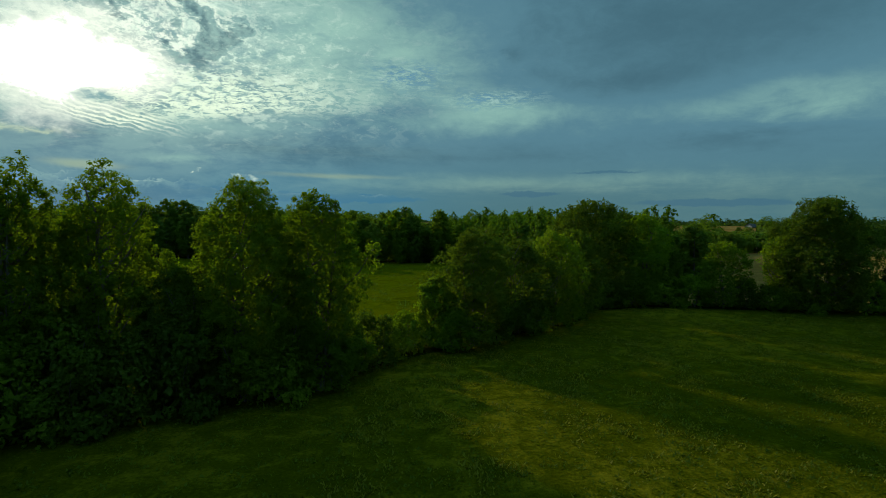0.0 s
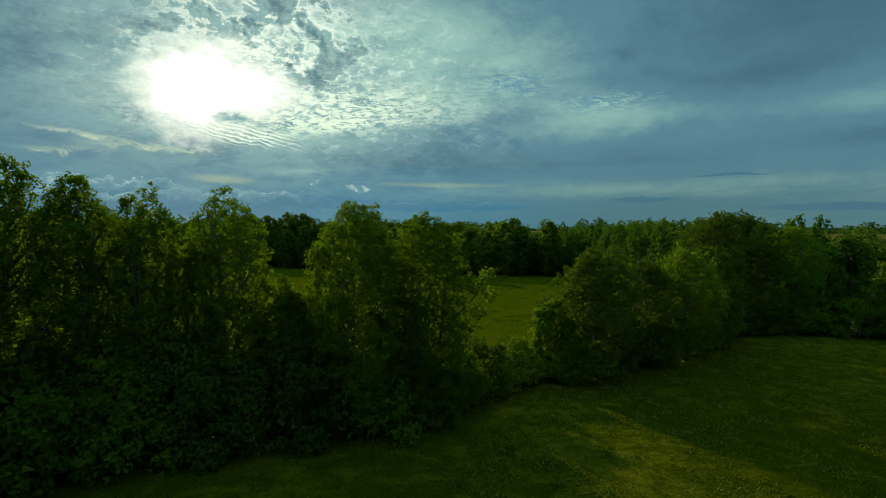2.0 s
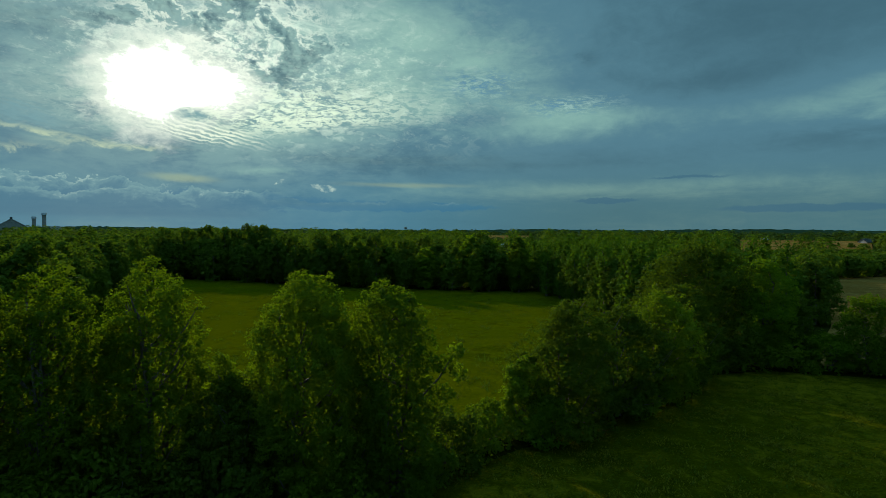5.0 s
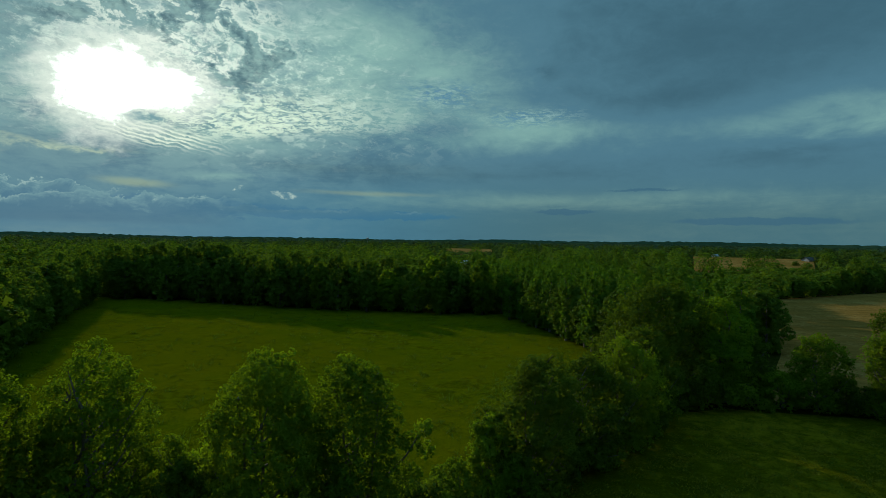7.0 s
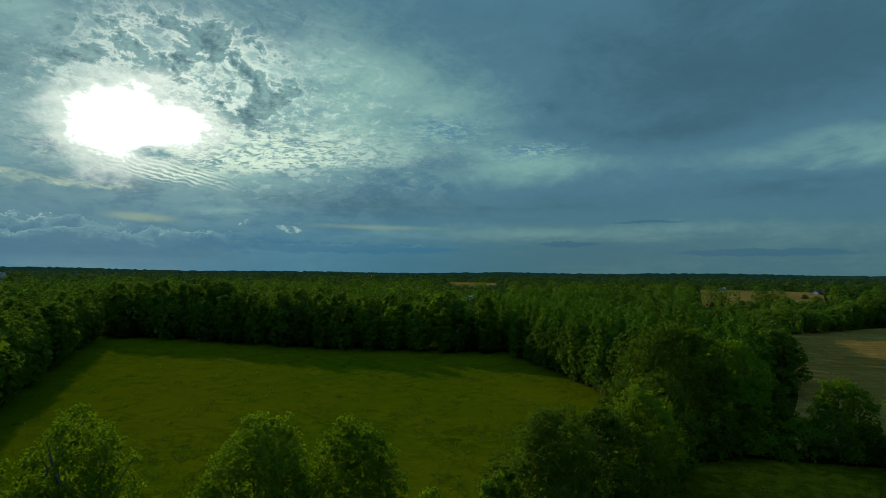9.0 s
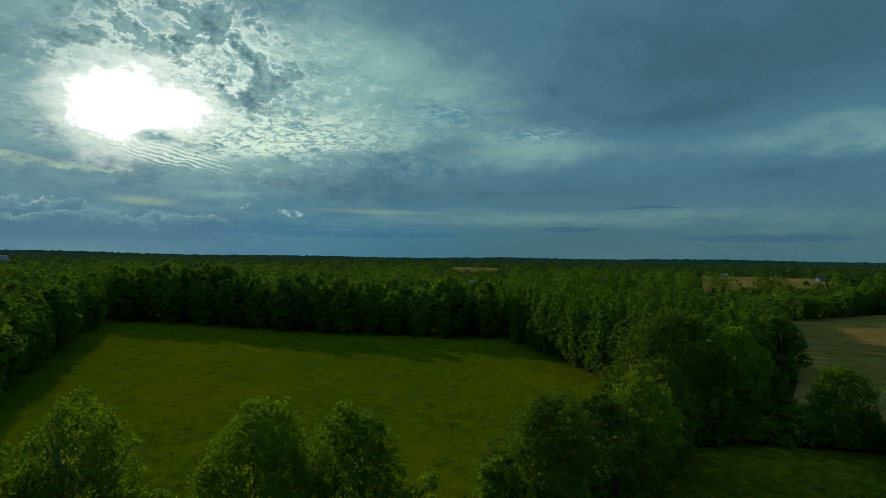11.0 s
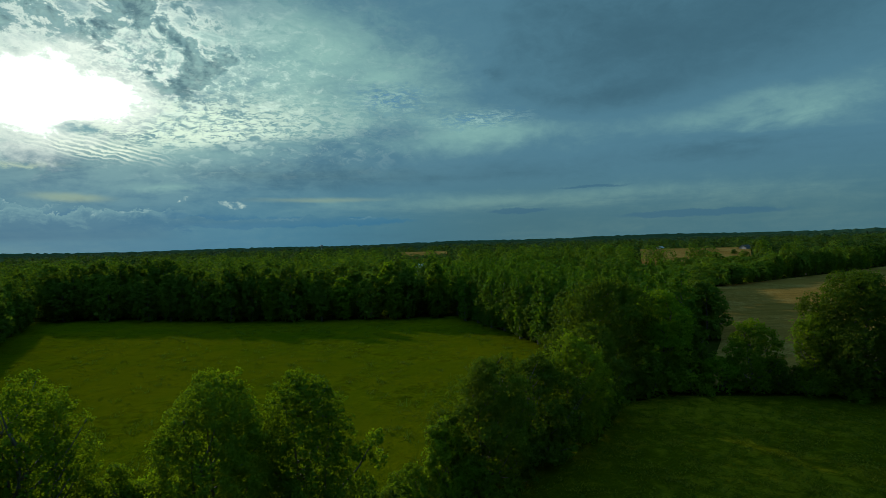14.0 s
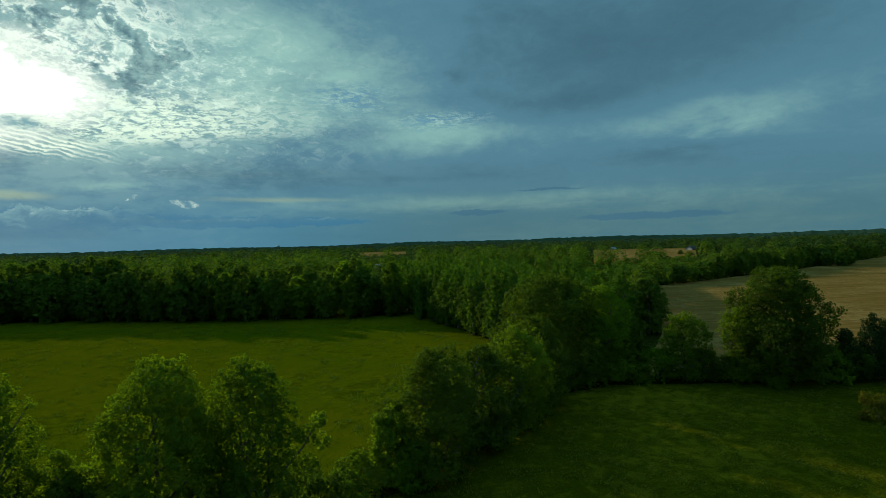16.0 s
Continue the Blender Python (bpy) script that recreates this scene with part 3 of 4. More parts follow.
def tree_meshes(seed, height, width, form="egg", foot=0.6, leaves=9000, size=0.2, twigs=240, lumps=0.3, stems=1, limbs=26, leaf=None, bark=None, trunk_r=None, spread=0.45, plain=False):
    rng = np.random.default_rng(seed)
    spots, faces_to = crown_spots(rng, twigs, form, foot, height * 0.985, width, lumps)
    per = max(1, leaves // len(spots))
    tuft = ball(rng, len(spots) * per)
    at = np.repeat(spots, per, 0) + tuft * np.repeat(rng.uniform(0.6, 1.25, (len(spots), 1)), per, 0) * (spread, spread, spread * 0.85)
    at[:, 2] = np.maximum(at[:, 2], 0.05)
    out = tuft * 0.8 + np.repeat(faces_to, per, 0) * 0.6
    out /= np.linalg.norm(out, axis=1)[:, None] + 1e-6
    near_v, near_f = leaf_cloud(rng, at, out, size, loose=0.32, plain=plain)
    upright = form in ("egg", "column", "vase", "dome", "spire")
    # larger, sparser leaves deep inside stop the light from passing straight through
    deep = envelope_spots(rng, leaves // (12 if plain else 6), form, foot, height * 0.9, width * (0.62 if upright else 0.78), lumps)
    deep_v, deep_f = leaf_cloud(rng, deep, ball(rng, len(deep)), size * (2.5 if plain else 1.7), plain=True)
    crown = mesh_of("crown", np.concatenate([near_v, deep_v]), np.concatenate([near_f, deep_f + len(near_v)]), leaf or LEAF_MID)
    tr_r = trunk_r or 0.02 * height
    pieces, axes = [], []
    for s in range(stems):
        w = rng.uniform(0, 6.28)
        lean = 0.0 if stems == 1 else width * 0.22
        steps = 8
        q = np.linspace(0, 1, steps)
        path = np.stack([math.cos(w) * lean * q ** 0.8 + rng.normal(0, 0.05, steps) * q * 2, math.sin(w) * lean * q ** 0.8 + rng.normal(0, 0.05, steps) * q * 2, q * height * 0.82 - 0.1], 1)
        axes.append(path)
        rad = tr_r * (0.75 if stems > 1 else 1) * (1 - 0.9 * q ** 0.9)
        rad[0] *= 1.35
        pieces.append(tube(path, rad, 8))
    for p in spots[rng.permutation(len(spots))[:limbs]]:
        path = axes[rng.integers(stems)]
        z0 = max(0.15 * height, p[2] - 0.9 * np.hypot(p[0], p[1]) - rng.uniform(0.2, 0.8))
        z0 = min(z0, height * 0.8)
        base = np.array([np.interp(z0, path[:, 2], path[:, k]) for k in range(3)])
        q = np.linspace(0, 1, 5)[:, None]
        limb = base + (p - base) * q
        limb[:, 2] -= (np.sin(q * math.pi) * 0.12 * np.linalg.norm(p - base)).ravel()
        limb += rng.normal(0, 0.05, limb.shape) * q
        pieces.append(tube(limb, np.linspace(tr_r * 0.36, 0.014, 5), 5))
    trunk = mesh_of("trunk", *joined(pieces), bark or BARK, True)
    return trunk, crown


def tree(name, meshes, label, category="tree", group=""):
    root = tagged(new(name), label, category, group)
    part("trunk", meshes[0], None, root)
    part("crown", meshes[1], None, root)
    return root


def put(root, x, y, turn=0.0, s=1.0, sz=None):
    root.matrix_basis = pose(x, y, 0, 0, 0, turn) @ Matrix.Diagonal((s, s, sz or s, 1))
    return root


def copy_at(root, x, y, turn=0.0, s=1.0, sz=None):
    root_scale = root.scale.copy()
    root.scale = (1, 1, 1)
    c = copy_thing(root, pose(x, y, 0, 0, 0, turn) @ Matrix.Diagonal((s, s, sz or s, 1)))
    root.scale = root_scale
    return c


# ---- the hedgerow beside the pasture ----
def near_tree(x, y, seed, label, name="tree", category="tree", **kw):
    return put(tree(name, tree_meshes(seed, **kw), label, category), x, y)


near_tree(-9.85, 26.1, 11, "dense round-topped green tree leafy to the ground in the hedgerow", height=11.45, width=4.6, form="dome", foot=0.5, leaves=40000, size=0.115, twigs=1950, lumps=0.2, stems=2, spread=0.221)
slender = near_tree(-6.55, 27.9, 12, "slender green tree with one long side branch in the hedgerow", height=10.9, width=4.1, form="dome", foot=0.4, leaves=27500, size=0.115, twigs=1300, lumps=0.22, stems=2, spread=0.221)
bough_rng = np.random.default_rng(77)
for spot in ((2.3, 0.3, 7.0), (2.8, 0.2, 7.6), (2.9, 0.4, 6.6), (2.4, -0.1, 5.8), (2.1, 0.4, 5.0)):
    bough_at = np.array(spot) + ball(bough_rng, 110) * (0.45, 0.45, 0.42)
    part("bough", mesh_of("bough", *leaf_cloud(bough_rng, bough_at, ball(bough_rng, 110), 0.19), LEAF_MID), None, slender, "leafy side bough reaching out over the gap")
part("limb", mesh_of("limb", *tube([(0.1, 0, 4.2), (1.2, 0.1, 5.4), (2.1, 0.2, 6.4), (2.8, 0.3, 7.6)], [0.07, 0.055, 0.04, 0.015], 6), BARK, True), None, slender)
near_tree(-15.8, 24.6, 13, "tall many-stemmed green tree with an open crown", height=11.95, width=4.1, form="dome", foot=1.6, leaves=24500, size=0.112, twigs=1230, lumps=0.3, stems=4, limbs=44, spread=0.221, bark=BARK)
near_tree(-12.9, 25.9, 33, "rounded leafy small tree between taller hedgerow trees", height=6.9, width=4.8, form="oak", foot=0.3, leaves=18500, size=0.115, twigs=970, lumps=0.3, stems=3, spread=0.213, leaf=LEAF_DARK)
near_tree(-17.1, 24.0, 34, "slim green tree behind taller hedgerow trees", height=9.6, width=3.3, form="egg", foot=0.5, leaves=12000, size=0.125, twigs=700, lumps=0.35, stems=2, spread=0.23)
near_tree(-14.0, 26.2, 35, "low bushy green tree in the hedgerow", height=7.6, width=3.6, form="oak", foot=0.3, leaves=11000, size=0.125, twigs=650, lumps=0.4, stems=2, spread=0.23)
near_tree(-19.6, 22.8, 36, "leafy green tree behind taller hedgerow trees", height=10.2, width=3.6, form="egg", foot=0.5, leaves=12000, size=0.125, twigs=700, lumps=0.35, stems=2, spread=0.23)
near_tree(-8.1, 27.2, 37, "slim leafy tree squeezed between two larger ones", height=7.4, width=2.8, form="egg", foot=0.3, leaves=8000, size=0.125, twigs=480, lumps=0.35, stems=2, spread=0.23)
near_tree(-18.0, 22.1, 14, "tall narrow green tree with upright twigs", height=12.0, width=2.9, form="dome", foot=1.0, leaves=20000, size=0.112, twigs=1010, lumps=0.42, stems=3, limbs=50, spread=0.205)
near_tree(-20.2, 20.7, 15, "tall green tree with a broad ragged top", height=12.4, width=3.2, form="dome", foot=1.0, leaves=24500, size=0.112, twigs=1170, lumps=0.45, stems=3, limbs=50, spread=0.213)
near_tree(-21.5, 18.9, 16, "tall leafy green tree at the pasture's edge", height=12.9, width=3.8, form="dome", foot=0.8, leaves=24500, size=0.112, twigs=1170, lumps=0.35, limbs=50, spread=0.213)
near_tree(-22.0, 16.6, 17, "tall ragged green tree at the pasture's edge", height=13.5, width=4.4, form="egg", foot=0.6, leaves=27500, size=0.115, twigs=1300, lumps=0.4, limbs=50, spread=0.221)
near_tree(2.2, 38.6, 18, "spreading green tree with several leafy boughs in the hedgerow", height=8.9, width=6.4, form="oak", foot=0.4, leaves=29000, size=0.127, twigs=1360, lumps=0.75, stems=3, spread=0.246, leaf=LEAF_DARK)
near_tree(-0.3, 37.8, 19, "pale-leaved bush pushing out of the hedgerow", "shrub", "shrub", height=5.2, width=3.4, form="bush", foot=0.2, leaves=6000, size=0.17, twigs=330, lumps=0.33, stems=3, leaf=LEAF_PALE, spread=0.28)
near_tree(6.2, 43.2, 20, "bushy green tree in the hedgerow", height=7.8, width=6.0, form="oak", foot=0.3, leaves=12000, size=0.18, twigs=650, lumps=0.6, stems=3, leaf=LEAF_DARK, spread=0.32)
near_tree(9.8, 46.6, 21, "feathery green tree in the hedgerow", height=8.7, width=5.6, form="egg", foot=0.3, leaves=12000, size=0.18, twigs=650, lumps=0.5, stems=2, leaf=LEAF_MID, spread=0.32)
near_tree(12.6, 52.0, 22, "dark bushy tree where the hedgerow meets the wood", height=8.6, width=6.5, form="oak", foot=0.3, leaves=11000, size=0.2, twigs=600, lumps=0.6, stems=2, leaf=LEAF_DARK, spread=0.36)
near_tree(16.8, 60.5, 23, "large dark green tree at the corner of the wood", height=12.0, width=10.0, form="oak", foot=0.4, leaves=20000, size=0.24, twigs=1100, lumps=0.6, stems=2, leaf=LEAF_DARK, spread=0.42)
near_tree(22.5, 60.5, 24, "yellow-green tree at the edge of the wood", height=10.6, width=6.6, form="oak", foot=0.4, leaves=13000, size=0.22, twigs=750, lumps=0.55, stems=2, leaf=LEAF_PALE, spread=0.4)
near_tree(26.0, 61.0, 25, "dark green tree at the edge of the wood", height=6.6, width=4.6, form="oak", foot=0.3, leaves=6000, size=0.24, twigs=330, lumps=0.55, leaf=LEAF_DARK, spread=0.4)
near_tree(40.1, 55.6, 26, "large full-crowned oak between pasture and stubble field", height=12.2, width=8.9, form="oak", foot=0.4, leaves=30000, size=0.21, twigs=1500, lumps=0.42, stems=2, leaf=LEAF_DARK, spread=0.44)
near_tree(36.2, 56.5, 27, "ragged thin-leaved tree beside the oak", height=8.2, width=4.2, form="vase", foot=0.6, leaves=5500, size=0.2, twigs=320, lumps=0.40, stems=3, leaf=LEAF_MID, spread=0.36)
near_tree(30.8, 57.6, 28, "bushy dark tree in the boundary hedge", height=7.4, width=5.0, form="bush", foot=0.3, leaves=7000, size=0.2, twigs=400, lumps=0.33, stems=2, spread=0.36)
for x, y, h, seed in ((46.8, 54.8, 5.6, 38), (49.4, 54.4, 7.2, 29), (51.2, 54.6, 6.4, 39), (52.8, 54.0, 8.4, 30), (56.5, 53.6, 7.0, 31)):
    near_tree(x, y, seed, "dark pointed juniper in the boundary hedge", "juniper", "tree", height=h, width=4.3, form="spire", foot=0.2, leaves=6000, size=0.17, twigs=420, lumps=0.25, leaf=NEEDLE, spread=0.26)

# shrubs filling the foot of the hedgerow
SHRUBS = [tree("shrub", tree_meshes(40 + i, height=3.6, width=4.2, form="bush", foot=0.1, leaves=3600, size=0.185, twigs=270, lumps=0.42, stems=4, limbs=18, leaf=(LEAF_DARK, LEAF_MID, LEAF_MID, LEAF_PALE)[i], spread=0.3, trunk_r=0.05),
               ("dark tangled shrub at the foot of the hedgerow", "green bramble-like shrub at the foot of the hedgerow", "leafy green shrub at the foot of the hedgerow", "paler green shrub at the foot of the hedgerow")[i], "shrub", "hedgerow shrubs") for i in range(4)]
spots = [(-4.9, 32.6, 0.95, 1.0), (-2.6, 36.4, 0.78, 0.8), (-3.6, 34.2, 0.7, 0.7), (-13.8, 27.6, 0.9, 1.8), (-12.2, 24.6, 1.1, 1.2), (-8.2, 28.2, 1.0, 1.1), (-16.8, 22.4, 1.0, 1.0),
         (-18.8, 20.4, 0.9, 0.9), (-21.8, 17.0, 0.9, 0.9), (-24.6, 13.8, 1.0, 1.0), (-5.8, 30.6, 0.8, 0.8), (0.8, 37.2, 0.9, 0.85), (3.6, 40.4, 1.0, 1.0), (7.6, 44.6, 1.0, 1.0), (11.0, 49.4, 1.1, 1.1),
         (14.2, 54.6, 1.1, 1.0), (17.6, 57.4, 1.1, 1.0), (21.0, 58.4, 1.2, 1.1), (24.4, 58.8, 1.2, 1.0), (28.0, 58.4, 1.1, 1.0), (33.2, 57.6, 1.0, 0.9), (35.4, 56.4, 0.9, 0.8), (38.4, 55.2, 1.1, 1.0),
         (44.4, 54.4, 1.1, 1.0), (47.2, 54.4, 1.0, 1.0), (-29.0, 10.0, 1.3, 1.5), (-32.0, 6.0, 1.4, 1.8), (59.5, 53.4, 1.2, 1.2), (63.5, 53.0, 1.3, 1.4), (-10.8, 27.8, 1.0, 0.9), (-24.6, 21.4, 1.0, 1.0), (-12.4, 28.8, 0.9, 1.2), (-15.6, 22.4, 1.1, 1.15), (-18.0, 20.4, 1.1, 1.15), (-20.2, 17.8, 1.1, 1.2), (-12.6, 26.6, 0.9, 1.3),
         # the shrub at (4.6, 44.0) is added to keep a sun fleck off the pasture edge
         (4.6, 44.0, 1.2, 1.3), (-8.4, 26.4, 0.9, 1.0), (-17.2, 23.6, 1.1, 1.5), (-19.6, 21.6, 1.1, 1.5), (-14.4, 23.6, 1.0, 1.1), (-21.6, 20.4, 1.1, 1.6), (-23.4, 18.0, 1.1, 1.5), (-8.6, 29.4, 1.0, 1.3), (-6.8, 30.4, 0.9, 1.1)]
for i, (x, y, s, sz) in enumerate(spots):
    (put if i < 4 else copy_at)(SHRUBS[i % 4], x, y, 77 * i % 360, s, sz)
near_tree(39.0, 43.4, 60, "low ragged weed bush standing in the pasture", "weed_bush", "shrub", height=2.2, width=2.6, form="bush", foot=0.05, leaves=2200, size=0.16, twigs=70, lumps=0.40, stems=4, limbs=14, leaf=GRASS_DRY, spread=0.3, trunk_r=0.03)

pole = tagged(new("pole"), "thin grey pole leaning out of the hedgerow", "pole")
pole.matrix_basis = pose(-19.2, 15.9, 0, 0, 0, 0)
part("shaft", mesh_of("shaft", *tube([(0.0, 0, -0.2), (-0.3, 0, 2.0), (-0.62, 0, 4.1)], [0.022, 0.022, 0.018], 8), CONCRETE, True), None, pole)


# ---- the woods round the meadow ----
rng = np.random.default_rng(5)


def line_points(pts, step, rows, gap, side, jitter):
    """Places along a line, in rows beyond it on the given side."""
    out = []
    for (x0, y0), (x1, y1) in zip(pts, pts[1:]):
        n = max(1, round(math.hypot(x1 - x0, y1 - y0) / step))
        nx, ny = (y1 - y0), -(x1 - x0)
        k = side / math.hypot(nx, ny)
        for i in range(n):
            for r in range(rows):
                q = (i + 0.5 * (r % 2) + rng.uniform(-0.3, 0.3)) / n
                d = gap * (r + 0.4) + rng.uniform(-jitter, jitter)
                out.append((x0 + (x1 - x0) * q + nx * k * d, y0 + (y1 - y0) * q + ny * k * d))
    return out


def cap(x, y, h):
    """Lower growth where the land opens towards far fields and buildings."""
    az, d = np.degrees(np.arctan2(-np.asarray(x), y)), np.hypot(x, y)
    for a0, a1, d0, d1, z in ((-32.0, -19.8, 150, 262, 6.6), (-2.0, 4.4, 190, 380, 8.8), (0.6, 2.8, 100, 215, 9.0), (-4.4, -3.2, 100, 240, 7.5)):
        h = np.where((az > a0) & (az < a1) & (d > d0) & (d < d1), np.minimum(h, z), h)
    return h


WOOD = [tree("tree", tree_meshes(70 + i, height=11.8, width=w, form=f, foot=0.5, leaves=2700, size=0.46, twigs=300, lumps=0.35, limbs=6, leaf=m, spread=0.42, plain=True),
             lb, "tree", "wood round the meadow")
        for i, (w, f, m, lb) in enumerate(((6.0, "egg", LEAF_FAR, "tall green broadleaf tree in the wood"), (5.2, "column", LEAF_PALE, "tall pale green tree in the wood"),
                                           (7.0, "oak", LEAF_FAR, "broad-crowned green tree in the wood"), (5.4, "egg", LEAF_FAR, "tall full green tree in the wood"),
                                           (6.4, "oak", LEAF_FAR, "leafy green tree in the wood"), (4.6, "column", LEAF_MID, "narrow green tree in the wood")))]
places = line_points([(-93, 130), (-72, 127.5), (-52, 121), (-31.6, 117), (-10, 115.5), (3, 116.5)], 5.2, 3, 4.6, -1, 1.2)
places += line_points([(-93, 128), (-66, 80), (-55, 60), (-49, 48), (-38, 24)], 5.0, 3, 4.4, 1, 1.0)
used = set()
for x, y in places:
    k = (0, 1, 2, 3, 4, 5)[int(rng.integers(6))] if x > -50 and y > 100 else (0, 2, 3, 4)[int(rng.integers(4))]
    s = rng.uniform(0.85, 1.15)
    sz = float(cap(x, y, 11.8 * rng.uniform(0.8, 1.1))) / 11.8
    (copy_at if k in used else put)(WOOD[k], x, y, rng.uniform(0, 360), s, sz)
    used.add(k)

# taller trees standing over the back of the wood
for x, y, h in ((-88, 134, 13.4), (-82, 136, 14.2), (-76, 133, 13.7), (-71, 136, 14.8), (-66, 133, 14.3), (-45.5, 121, 12.4), (-98, 140, 13.6)):
    copy_at(WOOD[(2, 4)[int(x) % 2]], x, y, x * 31, h / 11.8, h / 11.8)

# planted rows of slender trees to the right of the meadow
ROWS = [tree("plantation_tree", tree_meshes(90 + i, height=10.8, width=3.3, form=("column", "spire")[i % 2], foot=0.6, leaves=1800, size=0.30, twigs=260, lumps=0.42, limbs=3, plain=True, leaf=LEAF_PLANTED, spread=0.30),
             "slender young green tree in planted rows", "tree", "planted rows") for i in range(4)]
lo = [(4, 116), (10.5, 95), (16, 78), (19, 66)]
n = 0
for r in range(26):
    y = 66 + r * 3.9
    x0 = float(np.interp(y, [66, 78, 95, 116, 170], [20.5, 17, 11.5, 5, -4]))
    x1 = float(np.interp(y, [66, 84, 112, 164], [26, 38, 50, 74]))
    for x in np.arange(x0, min(x1, x0 + 31), 3.1):
        k = int(rng.integers(4))
        s = rng.uniform(0.85, 1.12)
        (put if n < 4 else copy_at)(ROWS[n if n < 4 else k], x + rng.uniform(-1.0, 1.0), y + rng.uniform(-1.3, 1.3), rng.uniform(0, 360), s * 1.05, s * rng.uniform(0.9, 1.1))
        n += 1

# broader trees along the plantation's edge
for x, y in line_points(lo, 4.2, 1, 1.0, -1, 0.7):
    s = rng.uniform(0.62, 0.88)
    copy_at(WOOD[(0, 2, 4, 2)[int(rng.integers(4))]], x + 1.5, y, rng.uniform(0, 360), s * 0.95, s)

# boundary hedge behind the stubble field
places = line_points([(88, 165), (125, 189), (168, 214), (230, 254), (290, 294)], 5.2, 2, 4.5, -1, 0.8) + line_points([(41, 84), (54, 112), (80, 164)], 4.6, 1, 3.6, -1, 0.6)
for x, y in places:
    s = rng.uniform(0.62, 0.85)
    copy_at(WOOD[int(rng.integers(len(WOOD)))], x, y, rng.uniform(0, 360), s * 1.15, float(cap(x, y, 11.8 * s)) / 11.8)

for az, d, h in ((-21.4, 262, 4.6), (-22.6, 258, 5.2), (-24.2, 250, 7.0), (-25.2, 256, 6.0), (-27.6, 258, 6.6), (-29.2, 300, 8.6), (-30.9, 318, 11.6), (-31.6, 308, 12.2), (-23.4, 244, 6.4), (-26.2, 240, 7.2), (-26.8, 246, 6.8), (-28.4, 250, 6.6), (-29.8, 262, 7.4), (-21.8, 246, 6.0)):
    copy_at(WOOD[int(rng.integers(len(WOOD)))], -math.sin(radians(az)) * d, math.cos(radians(az)) * d, az * 50, h / 12.5, h / 11.8)

# a clump of trees standing out into the stubble field
for x, y, h, w in ((203, 226, 7.2, 1.0), (207, 229, 8.2, 1.1), (211, 232, 7.8, 1.1), (215, 237, 8.6, 1.2), (199, 230, 6.4, 0.9)):
    copy_at(WOOD[(2, 4)[x % 2]], x, y, x * 37, w, h / 11.8)

# ---- woods out to the horizon ----
def far_woods(name, d0, d1, cell, quads, size, wide, tall, seed, label, mat):
    rng = np.random.default_rng(seed)
    n = int(1.95 * (d1 ** 2 - d0 ** 2) / 2 / cell)
    d = np.sqrt(rng.uniform(d0 ** 2, d1 ** 2, n))
    az = rng.uniform(-1.05, 0.98, n)
    x, y = d * np.sin(az), d * np.cos(az)
    keep = ~inside(x, y, MEADOW_EDGE) & ~inside(x, y, STUBBLE_EDGE) & ~inside(x, y, PASTURE_EDGE)
    keep &= ~((x > -6) & (x < 62) & (y < 172)) & ~((y < 132) & (x > -110) & (x < 5) & (x > -70 - (y - 80) * 0.6)) & (y > 20)
    for poly in CLEARINGS:
        keep &= ~inside(x, y, poly)
    x, y = x[keep], y[keep]
    n = len(x)
    w, h = wide * rng.uniform(0.65, 1.25, n), cap(x, y, tall * rng.uniform(0.62, 1.12, n))
    u, th = rng.uniform(0.3, 1, (n, quads)) ** 0.8, rng.uniform(0, 6.283, (n, quads))
    rad = np.sqrt(np.clip(1 - ((u - 0.5) / 0.52) ** 2, 0.02, 1)) * rng.uniform(0.75, 1, (n, quads)) * (1 + 0.16 * np.sin(4 * th + 7 * u + rng.uniform(0, 6.28, (n, 1))))
    at = np.stack([x[:, None] + rad * np.cos(th) * w[:, None] / 2, y[:, None] + rad * np.sin(th) * w[:, None] / 2, u * h[:, None]], 2).reshape(-1, 3)
    out = np.stack([rad * np.cos(th), rad * np.sin(th), (u - 0.4) * 2], 2).reshape(-1, 3)
    tagged(new(name, mesh_of(name, *leaf_cloud(rng, at, out, size, 0.8, loose=0.28, plain=True), mat)), label, "woods", kind="stuff")


CLEARINGS = [[(96, 258), (142, 236), (172, 288), (116, 318)], [(-30, 370), (20, 370), (22, 420), (-32, 420)]]
far_woods("woods", 118, 270, 62, 400, 0.74, 7.6, 12.4, 1, "leafy green woods beyond the meadow", LEAF_FAR)
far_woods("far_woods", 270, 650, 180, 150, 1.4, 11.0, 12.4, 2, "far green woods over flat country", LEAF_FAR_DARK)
far_woods("distant_woods", 650, 3000, 1900, 44, 5.0, 30.0, 10.5, 3, "distant woods towards the horizon", LEAF_HAZED)


